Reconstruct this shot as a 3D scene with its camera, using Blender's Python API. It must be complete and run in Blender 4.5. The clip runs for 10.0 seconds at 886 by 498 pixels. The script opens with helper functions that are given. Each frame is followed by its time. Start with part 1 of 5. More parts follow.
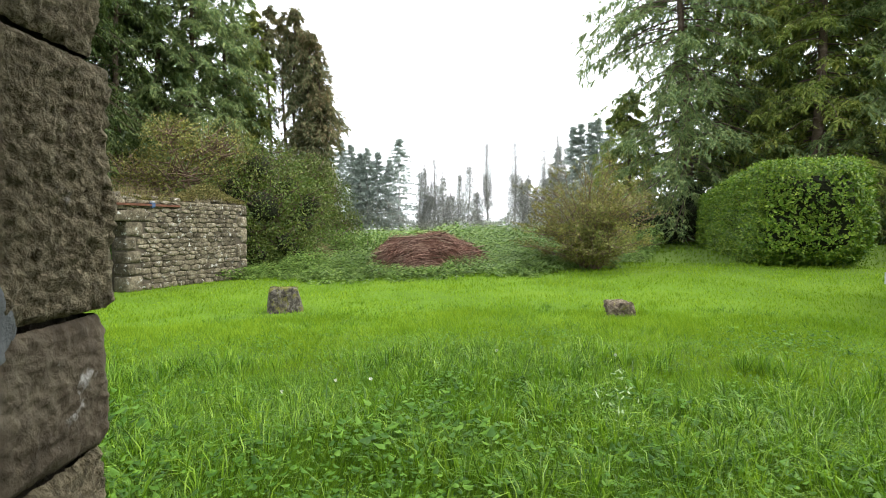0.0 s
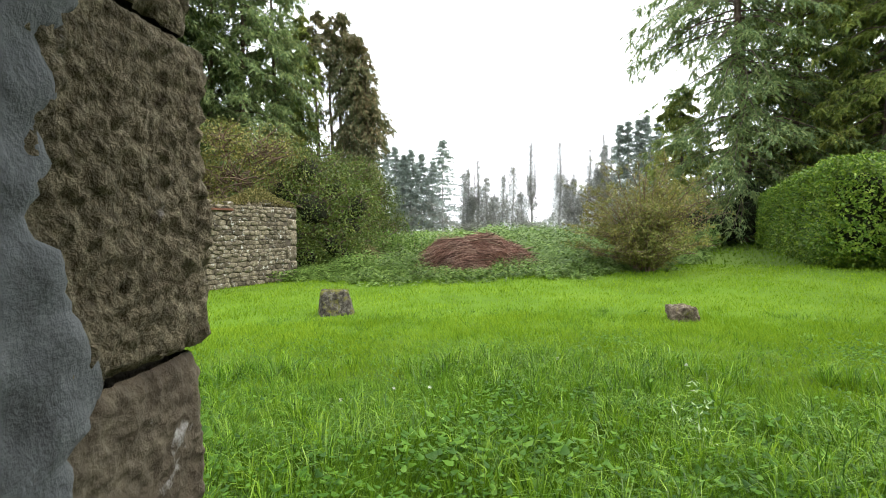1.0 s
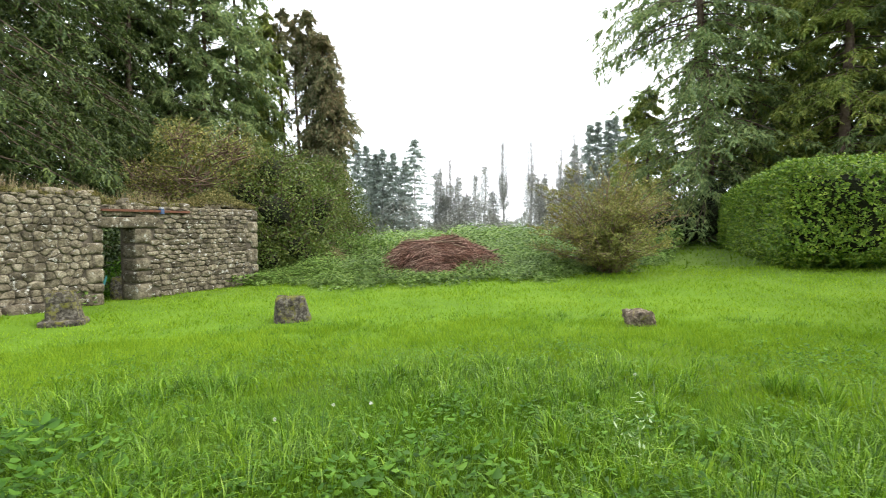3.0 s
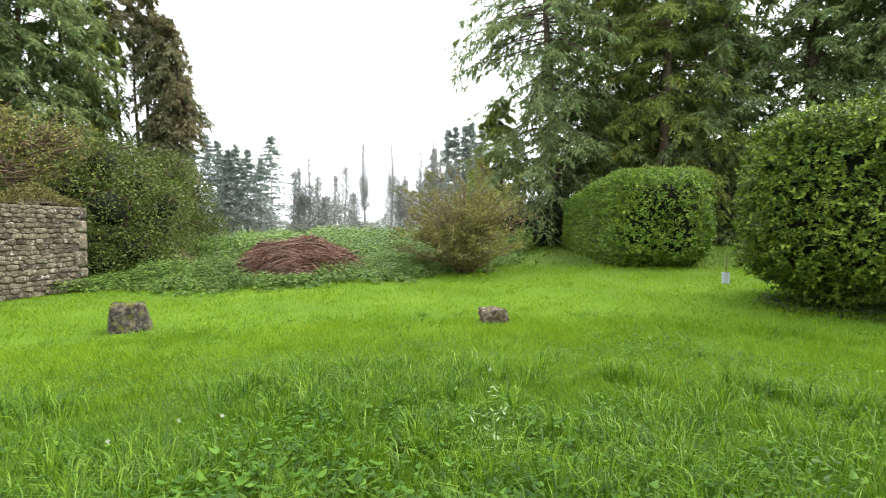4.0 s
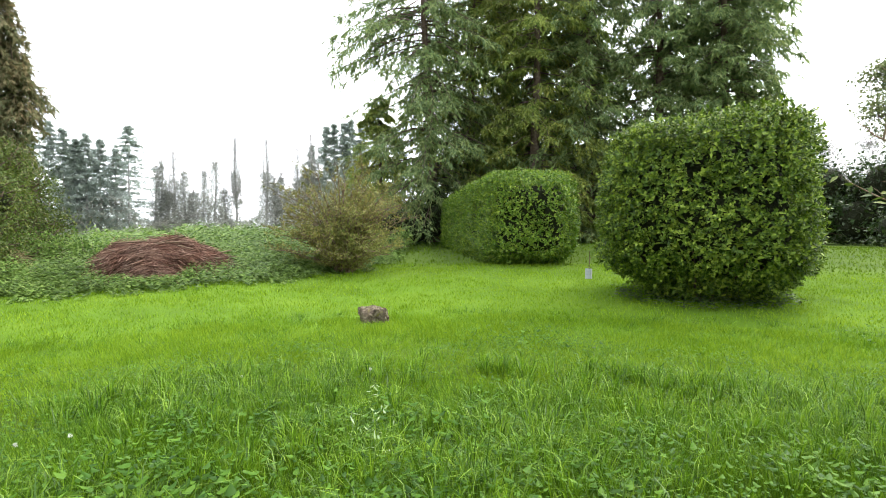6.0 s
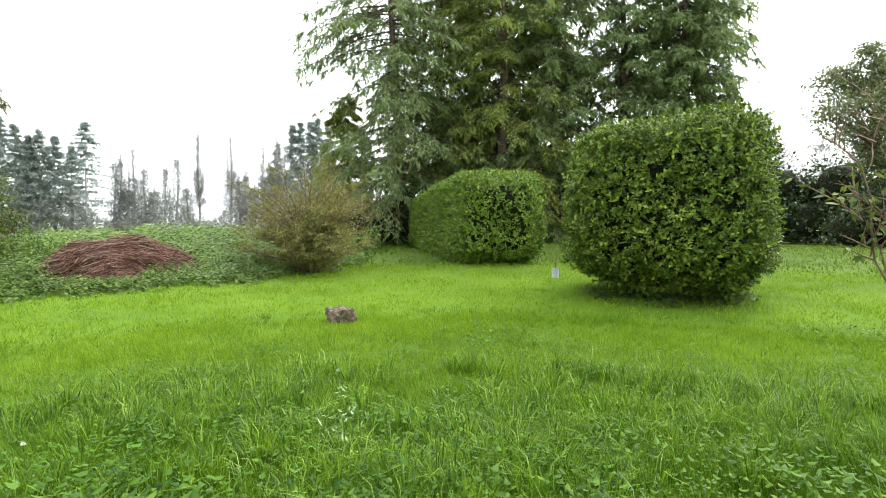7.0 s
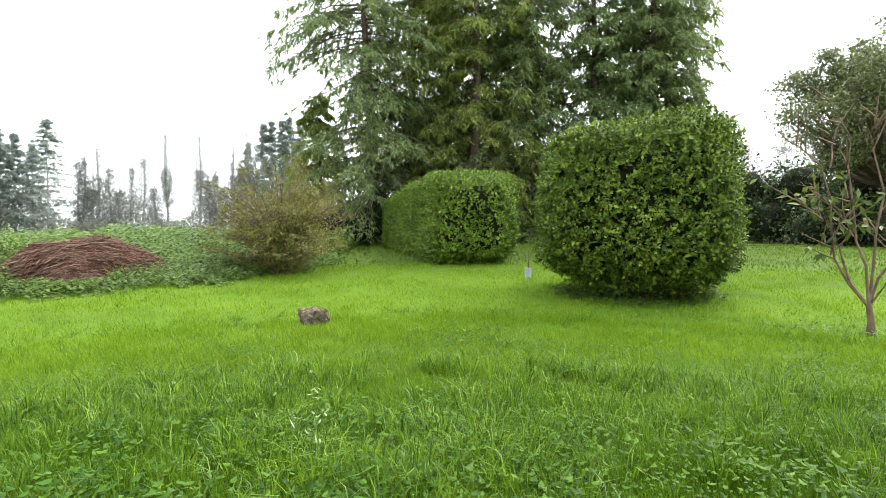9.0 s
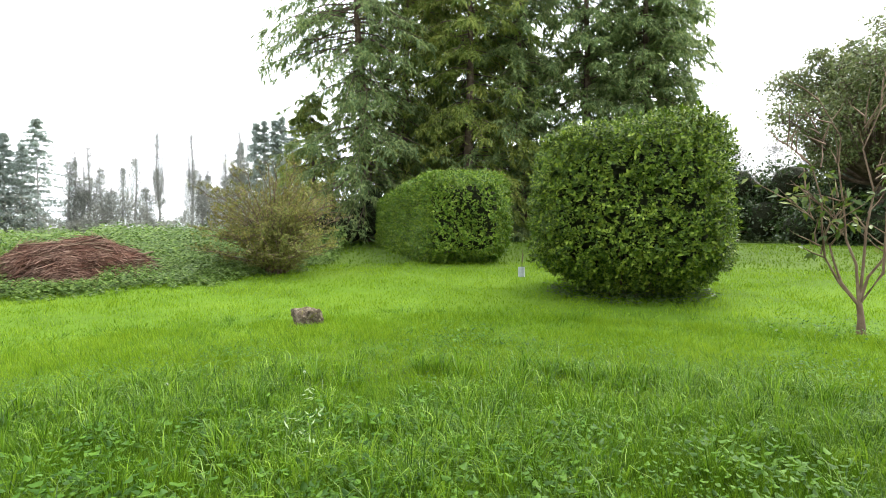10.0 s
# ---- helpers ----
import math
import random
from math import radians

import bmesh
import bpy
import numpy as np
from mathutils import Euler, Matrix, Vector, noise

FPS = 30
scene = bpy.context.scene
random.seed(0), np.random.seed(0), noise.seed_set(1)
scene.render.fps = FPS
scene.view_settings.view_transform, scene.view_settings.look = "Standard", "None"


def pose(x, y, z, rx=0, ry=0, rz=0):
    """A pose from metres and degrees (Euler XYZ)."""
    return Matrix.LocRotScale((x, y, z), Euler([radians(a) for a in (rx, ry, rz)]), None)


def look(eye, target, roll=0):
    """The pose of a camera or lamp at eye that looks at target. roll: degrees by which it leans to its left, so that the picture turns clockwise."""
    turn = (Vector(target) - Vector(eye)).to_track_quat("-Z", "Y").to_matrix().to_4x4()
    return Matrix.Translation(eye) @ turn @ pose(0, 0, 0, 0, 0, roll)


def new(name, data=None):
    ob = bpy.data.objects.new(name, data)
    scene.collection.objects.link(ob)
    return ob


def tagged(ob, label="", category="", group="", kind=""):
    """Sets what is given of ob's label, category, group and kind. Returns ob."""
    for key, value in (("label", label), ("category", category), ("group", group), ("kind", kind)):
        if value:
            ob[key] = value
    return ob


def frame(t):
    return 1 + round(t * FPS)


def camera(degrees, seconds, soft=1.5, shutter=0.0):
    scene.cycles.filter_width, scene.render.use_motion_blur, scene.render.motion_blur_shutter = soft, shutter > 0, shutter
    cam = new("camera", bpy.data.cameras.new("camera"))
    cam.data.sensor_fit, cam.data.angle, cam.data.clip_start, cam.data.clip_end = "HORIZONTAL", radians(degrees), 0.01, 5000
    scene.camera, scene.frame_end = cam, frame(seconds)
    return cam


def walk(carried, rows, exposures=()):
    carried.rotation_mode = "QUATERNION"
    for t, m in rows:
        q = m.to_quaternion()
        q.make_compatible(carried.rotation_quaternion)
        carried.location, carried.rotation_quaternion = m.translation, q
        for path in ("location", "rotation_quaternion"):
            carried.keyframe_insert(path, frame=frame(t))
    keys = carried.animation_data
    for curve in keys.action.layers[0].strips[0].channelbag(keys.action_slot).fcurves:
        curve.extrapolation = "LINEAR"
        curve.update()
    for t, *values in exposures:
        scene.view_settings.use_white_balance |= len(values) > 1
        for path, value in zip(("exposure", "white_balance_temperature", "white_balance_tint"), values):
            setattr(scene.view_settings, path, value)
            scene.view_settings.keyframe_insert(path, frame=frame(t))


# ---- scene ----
cam = camera(76.15, 10.0, soft=0.6, shutter=0.2)
# seconds, x, y, z, yaw, pitch, roll
PATH = [
    (0, -0.090, -0.197, 1.520, -0.53, -2.02, -0.11),
    (0.5, -0.192, -0.076, 1.538, 1.54, -2.29, -0.13),
    (1, -0.249, -0.012, 1.540, 3.78, -1.93, 0.16),
    (1.5, -0.222, 0.068, 1.538, 6.14, -2.16, 0.73),
    (2, -0.096, 0.120, 1.602, 7.42, -2.25, 1.00),
    (2.2, -0.051, 0.127, 1.618, 7.45, -2.14, 1.14),
    (2.6, 0.000, 0.140, 1.628, 5.70, -2.08, 0.85),
    (2.95, 0.012, 0.150, 1.634, 2.00, -2.06, 0.40),
    (3.3, 0.018, 0.158, 1.637, -3.02, -2.06, 0.08),
    (3.5, 0.020, 0.160, 1.638, -6.15, -2.07, 0.04),
    (4, 0.020, 0.160, 1.638, -12.85, -1.99, 0.00),
    (4.5, 0.020, 0.160, 1.638, -17.31, -2.01, -0.01),
    (5, 0.022, 0.160, 1.638, -20.41, -2.01, -0.11),
    (5.5, 0.023, 0.160, 1.638, -22.85, -2.06, -0.15),
    (6, 0.024, 0.160, 1.638, -24.97, -2.08, -0.12),
    (7.5, 0.025, 0.160, 1.638, -29.25, -2.11, -0.12),
    (8, 0.025, 0.160, 1.638, -29.95, -2.12, -0.09),
    (8.5, 0.024, 0.160, 1.638, -30.47, -2.12, -0.04),
    (9, 0.022, 0.160, 1.638, -30.88, -2.09, -0.04),
    (9.5, 0.021, 0.160, 1.638, -31.24, -2.09, -0.05),
    (10, 0.020, 0.160, 1.638, -31.54, -2.12, 0.05),
]
EXPO = [(0, 1.57), (2.2, 1.59), (4.5, 1.72), (10, 1.76)]
walk(cam, [(t, pose(x, y, z, 90 + p, r, w)) for t, x, y, z, w, p, r in PATH], exposures=EXPO)

# ---- world and light: bright overcast sky with a soft, wide sun ----
world = bpy.data.worlds.new("overcast")
scene.world = world
world.use_nodes = True
wn, wl = world.node_tree.nodes, world.node_tree.links
sky = wn.new("ShaderNodeTexSky")
sky.sky_type, sky.sun_disc = "NISHITA", False
sky.sun_elevation, sky.sun_rotation = radians(52), radians(80)
sky.air_density, sky.dust_density = 1.0, 4.0
veil = wn.new("ShaderNodeMixRGB")
veil.inputs[0].default_value = 0.86
veil.inputs[2].default_value = (9.0, 9.5, 10.0, 1)
wl.new(sky.outputs[0], veil.inputs[1])
wl.new(veil.outputs[0], wn["Background"].inputs[0])
wn["Background"].inputs[1].default_value = 0.1
sun = new("sun", bpy.data.lights.new("sun", "SUN"))
sun.data.energy, sun.data.angle, sun.data.color = 1.4, radians(40), (1.0, 0.96, 0.9)
sun.matrix_world = look((19.7, 3.5, 25.6), (0, 0, 0))


# ---- materials ----
def nodes(name):
    m = bpy.data.materials.new(name)
    m.use_nodes = True
    n, l = m.node_tree.nodes, m.node_tree.links
    return m, n, l, n["Principled BSDF"]


def ramp(n, l, src, stops):
    r = n.new("ShaderNodeValToRGB")
    while len(r.color_ramp.elements) < len(stops):
        r.color_ramp.elements.new(0.5)
    for e, (p, c) in zip(r.color_ramp.elements, stops):
        e.position, e.color = p, (*c, 1)
    l.new(src, r.inputs[0])
    return r.outputs[0]


def noise_tex(n, l, scale, detail=4, rough=0.6):
    g = n.new("ShaderNodeNewGeometry")
    t = n.new("ShaderNodeTexNoise")
    t.inputs["Scale"].default_value, t.inputs["Detail"].default_value, t.inputs["Roughness"].default_value = scale, detail, rough
    l.new(g.outputs["Position"], t.inputs["Vector"])
    return t.outputs["Fac"]


def mix(n, l, fac, a, b, mode="MIX"):
    m = n.new("ShaderNodeMixRGB")
    m.blend_type = mode
    for k, v in ((0, fac), (1, a), (2, b)):
        if isinstance(v, (int, float)):
            m.inputs[k].default_value = v
        elif isinstance(v, tuple):
            m.inputs[k].default_value = (*v, 1)
        else:
            l.new(v, m.inputs[k])
    return m.outputs[0]


def bump(n, l, p, src, strength, dist):
    b = n.new("ShaderNodeBump")
    b.inputs["Strength"].default_value, b.inputs["Distance"].default_value = strength, dist
    l.new(src, b.inputs["Height"])
    l.new(b.outputs[0], p.inputs["Normal"])


def leaf_mat(name, a, b, c, rough=0.5, through_light=0.3, patch=0.6, patch_tint=(0.6, 0.62, 0.5), spec=0.4):
    """Foliage: colour varies from leaf to leaf and in patches; some light comes through."""
    m, n, l, p = nodes(name)
    g = n.new("ShaderNodeNewGeometry")
    col = ramp(n, l, g.outputs["Random Per Island"], [(0.0, a), (0.5, b), (1.0, c)])
    f = ramp(n, l, noise_tex(n, l, patch, 3), [(0.35, (0, 0, 0)), (0.65, (1, 1, 1))])
    col = mix(n, l, f, col, mix(n, l, 1.0, col, patch_tint, "MULTIPLY"))
    l.new(col, p.inputs["Base Color"])
    p.inputs["Roughness"].default_value = rough
    p.inputs["Specular IOR Level"].default_value = spec
    t = n.new("ShaderNodeBsdfTranslucent")
    l.new(col, t.inputs[0])
    ms = n.new("ShaderNodeMixShader")
    ms.inputs[0].default_value = through_light
    l.new(p.outputs[0], ms.inputs[1])
    l.new(t.outputs[0], ms.inputs[2])
    l.new(ms.outputs[0], n["Material Output"].inputs[0])
    return m


def solid_mat(name, stops, scale, rough=0.85, bump_scale=30, bump_strength=0.5, bump_dist=0.02, fine=None, spot=None, by_object=0.0):
    """Stone, bark, earth: two scales of colour, relief, and spots such as lichen or moss: spot = (colour, scale, from, to)."""
    m, n, l, p = nodes(name)
    col = ramp(n, l, noise_tex(n, l, scale, 6), stops)
    if fine:
        col = mix(n, l, fine[1], col, ramp(n, l, noise_tex(n, l, fine[0], 3), [(0.3, (0.35, 0.35, 0.35)), (0.7, (1, 1, 1))]), "MULTIPLY")
    if by_object:
        o = n.new("ShaderNodeObjectInfo")
        col = mix(n, l, by_object, col, ramp(n, l, o.outputs["Random"], [(0, (0.45, 0.43, 0.38)), (0.5, (0.95, 0.92, 0.86)), (1, (1.4, 1.38, 1.32))]), "MULTIPLY")
    if spot:
        col = mix(n, l, ramp(n, l, noise_tex(n, l, spot[1], 5, 0.7), [(spot[2], (0, 0, 0)), (spot[3], (1, 1, 1))]), col, spot[0])
    l.new(col, p.inputs["Base Color"])
    p.inputs["Roughness"].default_value = rough
    p.inputs["Specular IOR Level"].default_value = 0.25
    bump(n, l, p, noise_tex(n, l, bump_scale, 6, 0.65), bump_strength, bump_dist)
    return m


GRASS = leaf_mat("grass_blades", (0.038, 0.098, 0.006), (0.135, 0.265, 0.012), (0.3, 0.455, 0.034), 0.42, 0.35, 2.4, (0.66, 0.76, 0.58), 0.35)
GRASS_FAR = leaf_mat("short_lawn", (0.12, 0.21, 0.013), (0.2, 0.315, 0.018), (0.28, 0.395, 0.03), 0.7, 0.42, 0.6, (0.78, 0.86, 0.7), 0.08)
FIELD = leaf_mat("field_grass", (0.09, 0.15, 0.015), (0.135, 0.215, 0.02), (0.175, 0.255, 0.03), 0.7, 0.3, 0.4, (0.82, 0.86, 0.75), 0.06)
WEED = leaf_mat("lawn_weeds", (0.035, 0.092, 0.01), (0.08, 0.18, 0.016), (0.15, 0.28, 0.032), 0.5, 0.3, 1.2, (0.55, 0.66, 0.45), 0.15)
PALE = leaf_mat("bleached_weed", (0.2, 0.32, 0.1), (0.3, 0.42, 0.18), (0.42, 0.52, 0.28), 0.5, 0.3)
PETAL = leaf_mat("white_petal", (0.75, 0.75, 0.7), (0.8, 0.8, 0.76), (0.85, 0.85, 0.8), 0.6, 0.2)
NETTLE = leaf_mat("nettles", (0.055, 0.11, 0.02), (0.15, 0.25, 0.045), (0.28, 0.385, 0.1), 0.5, 0.35, 0.9, (0.6, 0.62, 0.55), 0.2)
# blue is raised in this green to carry a little haze
CEDAR = leaf_mat("cedar_sprays", (0.115, 0.18, 0.075), (0.21, 0.29, 0.115), (0.33, 0.4, 0.15), 0.6, 0.45, 0.5, (0.8, 0.77, 0.68), 0.25)
CEDAR_LIGHT = leaf_mat("cedar_sprays_light", (0.115, 0.175, 0.042), (0.225, 0.305, 0.07), (0.38, 0.43, 0.11), 0.6, 0.45, 0.45, (0.85, 0.75, 0.63), 0.25)
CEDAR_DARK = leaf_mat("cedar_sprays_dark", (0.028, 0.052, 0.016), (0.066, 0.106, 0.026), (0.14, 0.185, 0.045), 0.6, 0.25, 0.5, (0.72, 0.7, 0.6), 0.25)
CYPRESS = leaf_mat("browning_cypress", (0.1, 0.14, 0.065), (0.175, 0.195, 0.095), (0.25, 0.215, 0.125), 0.65, 0.32, 0.35, (1.1, 0.88, 0.8), 0.2)
LAUREL = leaf_mat("clipped_laurel", (0.034, 0.066, 0.009), (0.11, 0.18, 0.02), (0.3, 0.38, 0.05), 0.42, 0.22, 0.8, (0.65, 0.72, 0.55), 0.22)
HEDGE = leaf_mat("clipped_hedge", (0.055, 0.115, 0.012), (0.135, 0.23, 0.022), (0.29, 0.37, 0.045), 0.42, 0.24, 0.5, (0.7, 0.78, 0.62), 0.25)
SHRUB = leaf_mat("shrub_leaves", (0.12, 0.15, 0.032), (0.21, 0.24, 0.05), (0.36, 0.33, 0.1), 0.5, 0.3, 0.6, (0.8, 0.68, 0.5))
SHRUB_GREEN = leaf_mat("green_shrub_leaves", (0.055, 0.1, 0.016), (0.11, 0.17, 0.026), (0.21, 0.25, 0.05), 0.5, 0.3, 0.5, (0.65, 0.6, 0.45))
OAK = leaf_mat("oak_leaves", (0.08, 0.11, 0.04), (0.14, 0.175, 0.06), (0.23, 0.25, 0.1), 0.5, 0.3, 0.3, (0.7, 0.72, 0.6))
# pale grey and strong translucency stand for distance haze on the far conifers
FAR_HAZED = leaf_mat("distant_conifer", (0.28, 0.33, 0.3), (0.36, 0.4, 0.37), (0.44, 0.47, 0.43), 0.8, 0.65, 0.1, (0.85, 0.88, 0.85), 0.1)
IVY = leaf_mat("ivy", (0.025, 0.05, 0.016), (0.045, 0.085, 0.022), (0.08, 0.12, 0.03), 0.4, 0.2)
# haze is put into this far ivy's grey as well
FAR_IVY_HAZED = leaf_mat("hazed_distant_ivy", (0.235, 0.245, 0.215), (0.3, 0.31, 0.275), (0.37, 0.375, 0.335), 0.8, 0.6, 0.15, (0.88, 0.85, 0.85), 0.1)
DRY = leaf_mat("dry_stalks", (0.16, 0.12, 0.06), (0.28, 0.22, 0.11), (0.4, 0.33, 0.18), 0.8, 0.2)
TWIG_RED = leaf_mat("dead_conifer_twigs", (0.08, 0.045, 0.034), (0.22, 0.128, 0.094), (0.46, 0.32, 0.25), 0.85, 0.1, 1.5, (0.75, 0.6, 0.55), 0.2)
MOSS_TURF = leaf_mat("mossy_turf", (0.08, 0.09, 0.025), (0.16, 0.155, 0.05), (0.31, 0.275, 0.12), 0.8, 0.2, 1.5, (0.8, 0.7, 0.6), 0.15)
BARK = solid_mat("bark", [(0.3, (0.05, 0.035, 0.025)), (0.5, (0.1, 0.07, 0.05)), (0.7, (0.17, 0.13, 0.1))], 3, 0.95, 40, 0.8, 0.03)
BARK_RED = solid_mat("reddish_bark", [(0.3, (0.07, 0.048, 0.036)), (0.5, (0.12, 0.085, 0.065)), (0.7, (0.2, 0.155, 0.125))], 4, 0.95, 30, 0.8, 0.03)
BARK_PALE = solid_mat("pale_bark", [(0.3, (0.085, 0.055, 0.036)), (0.5, (0.155, 0.105, 0.07)), (0.7, (0.24, 0.175, 0.125))], 5, 0.9, 60, 0.5, 0.01)
# far dead wood, lightened in its colour as if seen through haze
BARK_HAZED = solid_mat("hazed_dead_wood", [(0.3, (0.28, 0.27, 0.265)), (0.7, (0.4, 0.385, 0.375))], 1, 0.95, 10, 0.3, 0.03)
# near-black colour of the solid fillers that stand for shade inside growth
CORE = solid_mat("inner_shade", [(0.3, (0.01, 0.013, 0.005)), (0.7, (0.026, 0.028, 0.012))], 9, 1.0, 20, 1.0, 0.06)
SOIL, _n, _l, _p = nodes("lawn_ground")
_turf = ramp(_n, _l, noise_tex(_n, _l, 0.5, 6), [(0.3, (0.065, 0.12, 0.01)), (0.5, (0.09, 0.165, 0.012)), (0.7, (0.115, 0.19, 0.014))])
# near soil is darkened to stand for the deep shade between long blades
_shaded_soil = ramp(_n, _l, noise_tex(_n, _l, 6, 6), [(0.35, (0.012, 0.018, 0.005)), (0.65, (0.028, 0.05, 0.008))])
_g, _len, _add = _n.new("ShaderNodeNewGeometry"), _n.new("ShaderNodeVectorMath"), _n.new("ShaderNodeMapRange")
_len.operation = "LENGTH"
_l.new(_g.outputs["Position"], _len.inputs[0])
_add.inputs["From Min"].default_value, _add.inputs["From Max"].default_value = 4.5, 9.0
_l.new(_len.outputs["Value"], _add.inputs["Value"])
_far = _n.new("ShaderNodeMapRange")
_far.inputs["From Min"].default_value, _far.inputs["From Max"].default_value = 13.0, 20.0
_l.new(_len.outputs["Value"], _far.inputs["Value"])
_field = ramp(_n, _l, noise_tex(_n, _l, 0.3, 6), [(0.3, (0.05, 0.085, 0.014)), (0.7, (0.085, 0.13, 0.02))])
_l.new(mix(_n, _l, _far.outputs["Result"], mix(_n, _l, _add.outputs["Result"], _shaded_soil, _turf), _field), _p.inputs["Base Color"])
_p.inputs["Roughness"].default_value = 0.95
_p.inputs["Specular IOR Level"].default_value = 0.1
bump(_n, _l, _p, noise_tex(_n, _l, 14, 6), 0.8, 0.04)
WALLSTONE = solid_mat("granite_rubble", [(0.3, (0.075, 0.062, 0.042)), (0.5, (0.185, 0.16, 0.11)), (0.72, (0.35, 0.315, 0.24))], 7, 0.92, 55, 1.0, 0.03, fine=(28, 0.75), spot=((0.46, 0.455, 0.41), 9, 0.58, 0.66), by_object=0.85)
MORTAR = solid_mat("earth_mortar", [(0.3, (0.05, 0.042, 0.03)), (0.7, (0.12, 0.1, 0.075))], 5, 1.0, 40, 0.8, 0.02)
MOSSSTONE = solid_mat("mossy_granite", [(0.34, (0.03, 0.025, 0.018)), (0.5, (0.1, 0.085, 0.065)), (0.66, (0.27, 0.245, 0.2))], 16, 0.95, 60, 1.0, 0.03, fine=(40, 0.8), spot=((0.15, 0.14, 0.03), 7, 0.52, 0.62))
JAMB = solid_mat("rough_sandstone", [(0.3, (0.145, 0.116, 0.068)), (0.5, (0.33, 0.283, 0.18)), (0.7, (0.52, 0.455, 0.305))], 70, 0.92, 75, 1.0, 0.03, fine=(60, 0.8), spot=((0.3, 0.29, 0.27), 9, 0.62, 0.72))
STUMPWOOD = solid_mat("weathered_stump", [(0.32, (0.06, 0.045, 0.03)), (0.5, (0.17, 0.13, 0.09)), (0.68, (0.36, 0.3, 0.22))], 16, 0.95, 50, 1.0, 0.03, fine=(40, 0.8), spot=((0.16, 0.15, 0.03), 9, 0.57, 0.66))
JAMB_DARK = solid_mat("dark_dressed_stone", [(0.25, (0.065, 0.05, 0.036)), (0.5, (0.15, 0.122, 0.085)), (0.75, (0.25, 0.215, 0.155))], 9, 0.88, 110, 0.8, 0.006, fine=(40, 0.6), spot=((0.42, 0.41, 0.39), 11, 0.62, 0.7))
PLASTER = solid_mat("grey_lime_render", [(0.3, (0.1, 0.107, 0.11)), (0.5, (0.155, 0.168, 0.175)), (0.7, (0.23, 0.245, 0.255))], 12, 0.9, 35, 0.7, 0.012, fine=(45, 0.4), spot=((0.1, 0.1, 0.1), 22, 0.66, 0.72))
RUST = solid_mat("rusty_iron", [(0.3, (0.07, 0.03, 0.02)), (0.7, (0.16, 0.07, 0.04))], 9, 0.9, 60, 0.4, 0.005)
PLASTIC_BLUE = solid_mat("blue_plastic", [(0.3, (0.05, 0.08, 0.16)), (0.7, (0.07, 0.11, 0.2))], 9, 0.4, 60, 0.1, 0.001)
PLASTIC_WHITE = solid_mat("white_plastic", [(0.3, (0.35, 0.37, 0.4)), (0.7, (0.45, 0.47, 0.5))], 20, 0.5, 60, 0.1, 0.001)
HOSE = solid_mat("teal_hose", [(0.3, (0.03, 0.16, 0.15)), (0.7, (0.06, 0.24, 0.22))], 9, 0.5, 60, 0.1, 0.001)
TIMBER = solid_mat("old_timber", [(0.3, (0.07, 0.05, 0.035)), (0.7, (0.15, 0.11, 0.08))], 5, 0.85, 40, 0.5, 0.01)

# ---- mesh tools ----
RNG = np.random.default_rng(7)


def uni(a, b, n=None):
    return RNG.uniform(a, b, n)


def unit(v):
    return v / np.maximum(np.linalg.norm(v, axis=-1, keepdims=True), 1e-9)


def mesh_np(name, V, F, smooth=False):
    """A mesh from a vertex array and one face array (all faces with the same number of corners)."""
    V, F = np.ascontiguousarray(V, dtype=np.float32), np.ascontiguousarray(F, dtype=np.int32)
    k = F.shape[1]
    me = bpy.data.meshes.new(name)
    me.vertices.add(len(V))
    me.vertices.foreach_set("co", V.ravel())
    me.loops.add(F.size)
    me.loops.foreach_set("vertex_index", F.ravel())
    me.polygons.add(len(F))
    me.polygons.foreach_set("loop_start", np.arange(len(F), dtype=np.int32) * k)
    me.update(calc_edges=True)
    if smooth:
        me.polygons.foreach_set("use_smooth", np.ones(len(F), dtype=bool))
    return me


def link(name, me, material, parent=None, label="", at=None, kind=""):
    if not me.materials:
        me.materials.append(material)
    ob = new(name, me)
    if parent is not None:
        ob.parent = parent
    if at is not None:
        ob.location = at
    return tagged(ob, label, kind=kind)


def thing(name, at, label, category, group="", turn=0.0):
    ob = new(name)
    ob.empty_display_size = 0.2
    ob.location = at
    ob.rotation_euler = (0, 0, turn)
    return tagged(ob, label, category, group)


class Geo:
    """Gathers faces of one size."""
    def __init__(self):
        self.v, self.f, self.n = [], [], 0

    def add(self, V, F):
        self.v.append(np.asarray(V, dtype=float).reshape(-1, 3))
        self.f.append(np.asarray(F) + self.n)
        self.n += len(self.v[-1])

    def mesh(self, name, smooth=False):
        return mesh_np(name, np.concatenate(self.v), np.concatenate(self.f), smooth)


def rhombi(g, base, way, side, length, width, fold=0.25):
    """Leaves: a folded rhombus each, from base along way, its width along side."""
    n = len(base)
    length, width = np.broadcast_to(length, n)[:, None], np.broadcast_to(width, n)[:, None]
    way, side = unit(way), unit(side)
    up = unit(np.cross(side, way))
    mid = base + way * length * 0.45
    V = np.stack([base, mid - side * width / 2 + up * width * fold, base + way * length - up * width * fold * 0.6, mid + side * width / 2 + up * width * fold], 1)
    i = np.arange(n)[:, None] * 4
    F = np.concatenate([i + [0, 2, 1], i + [0, 3, 2]], 1).reshape(-1, 3)
    g.add(V, F)


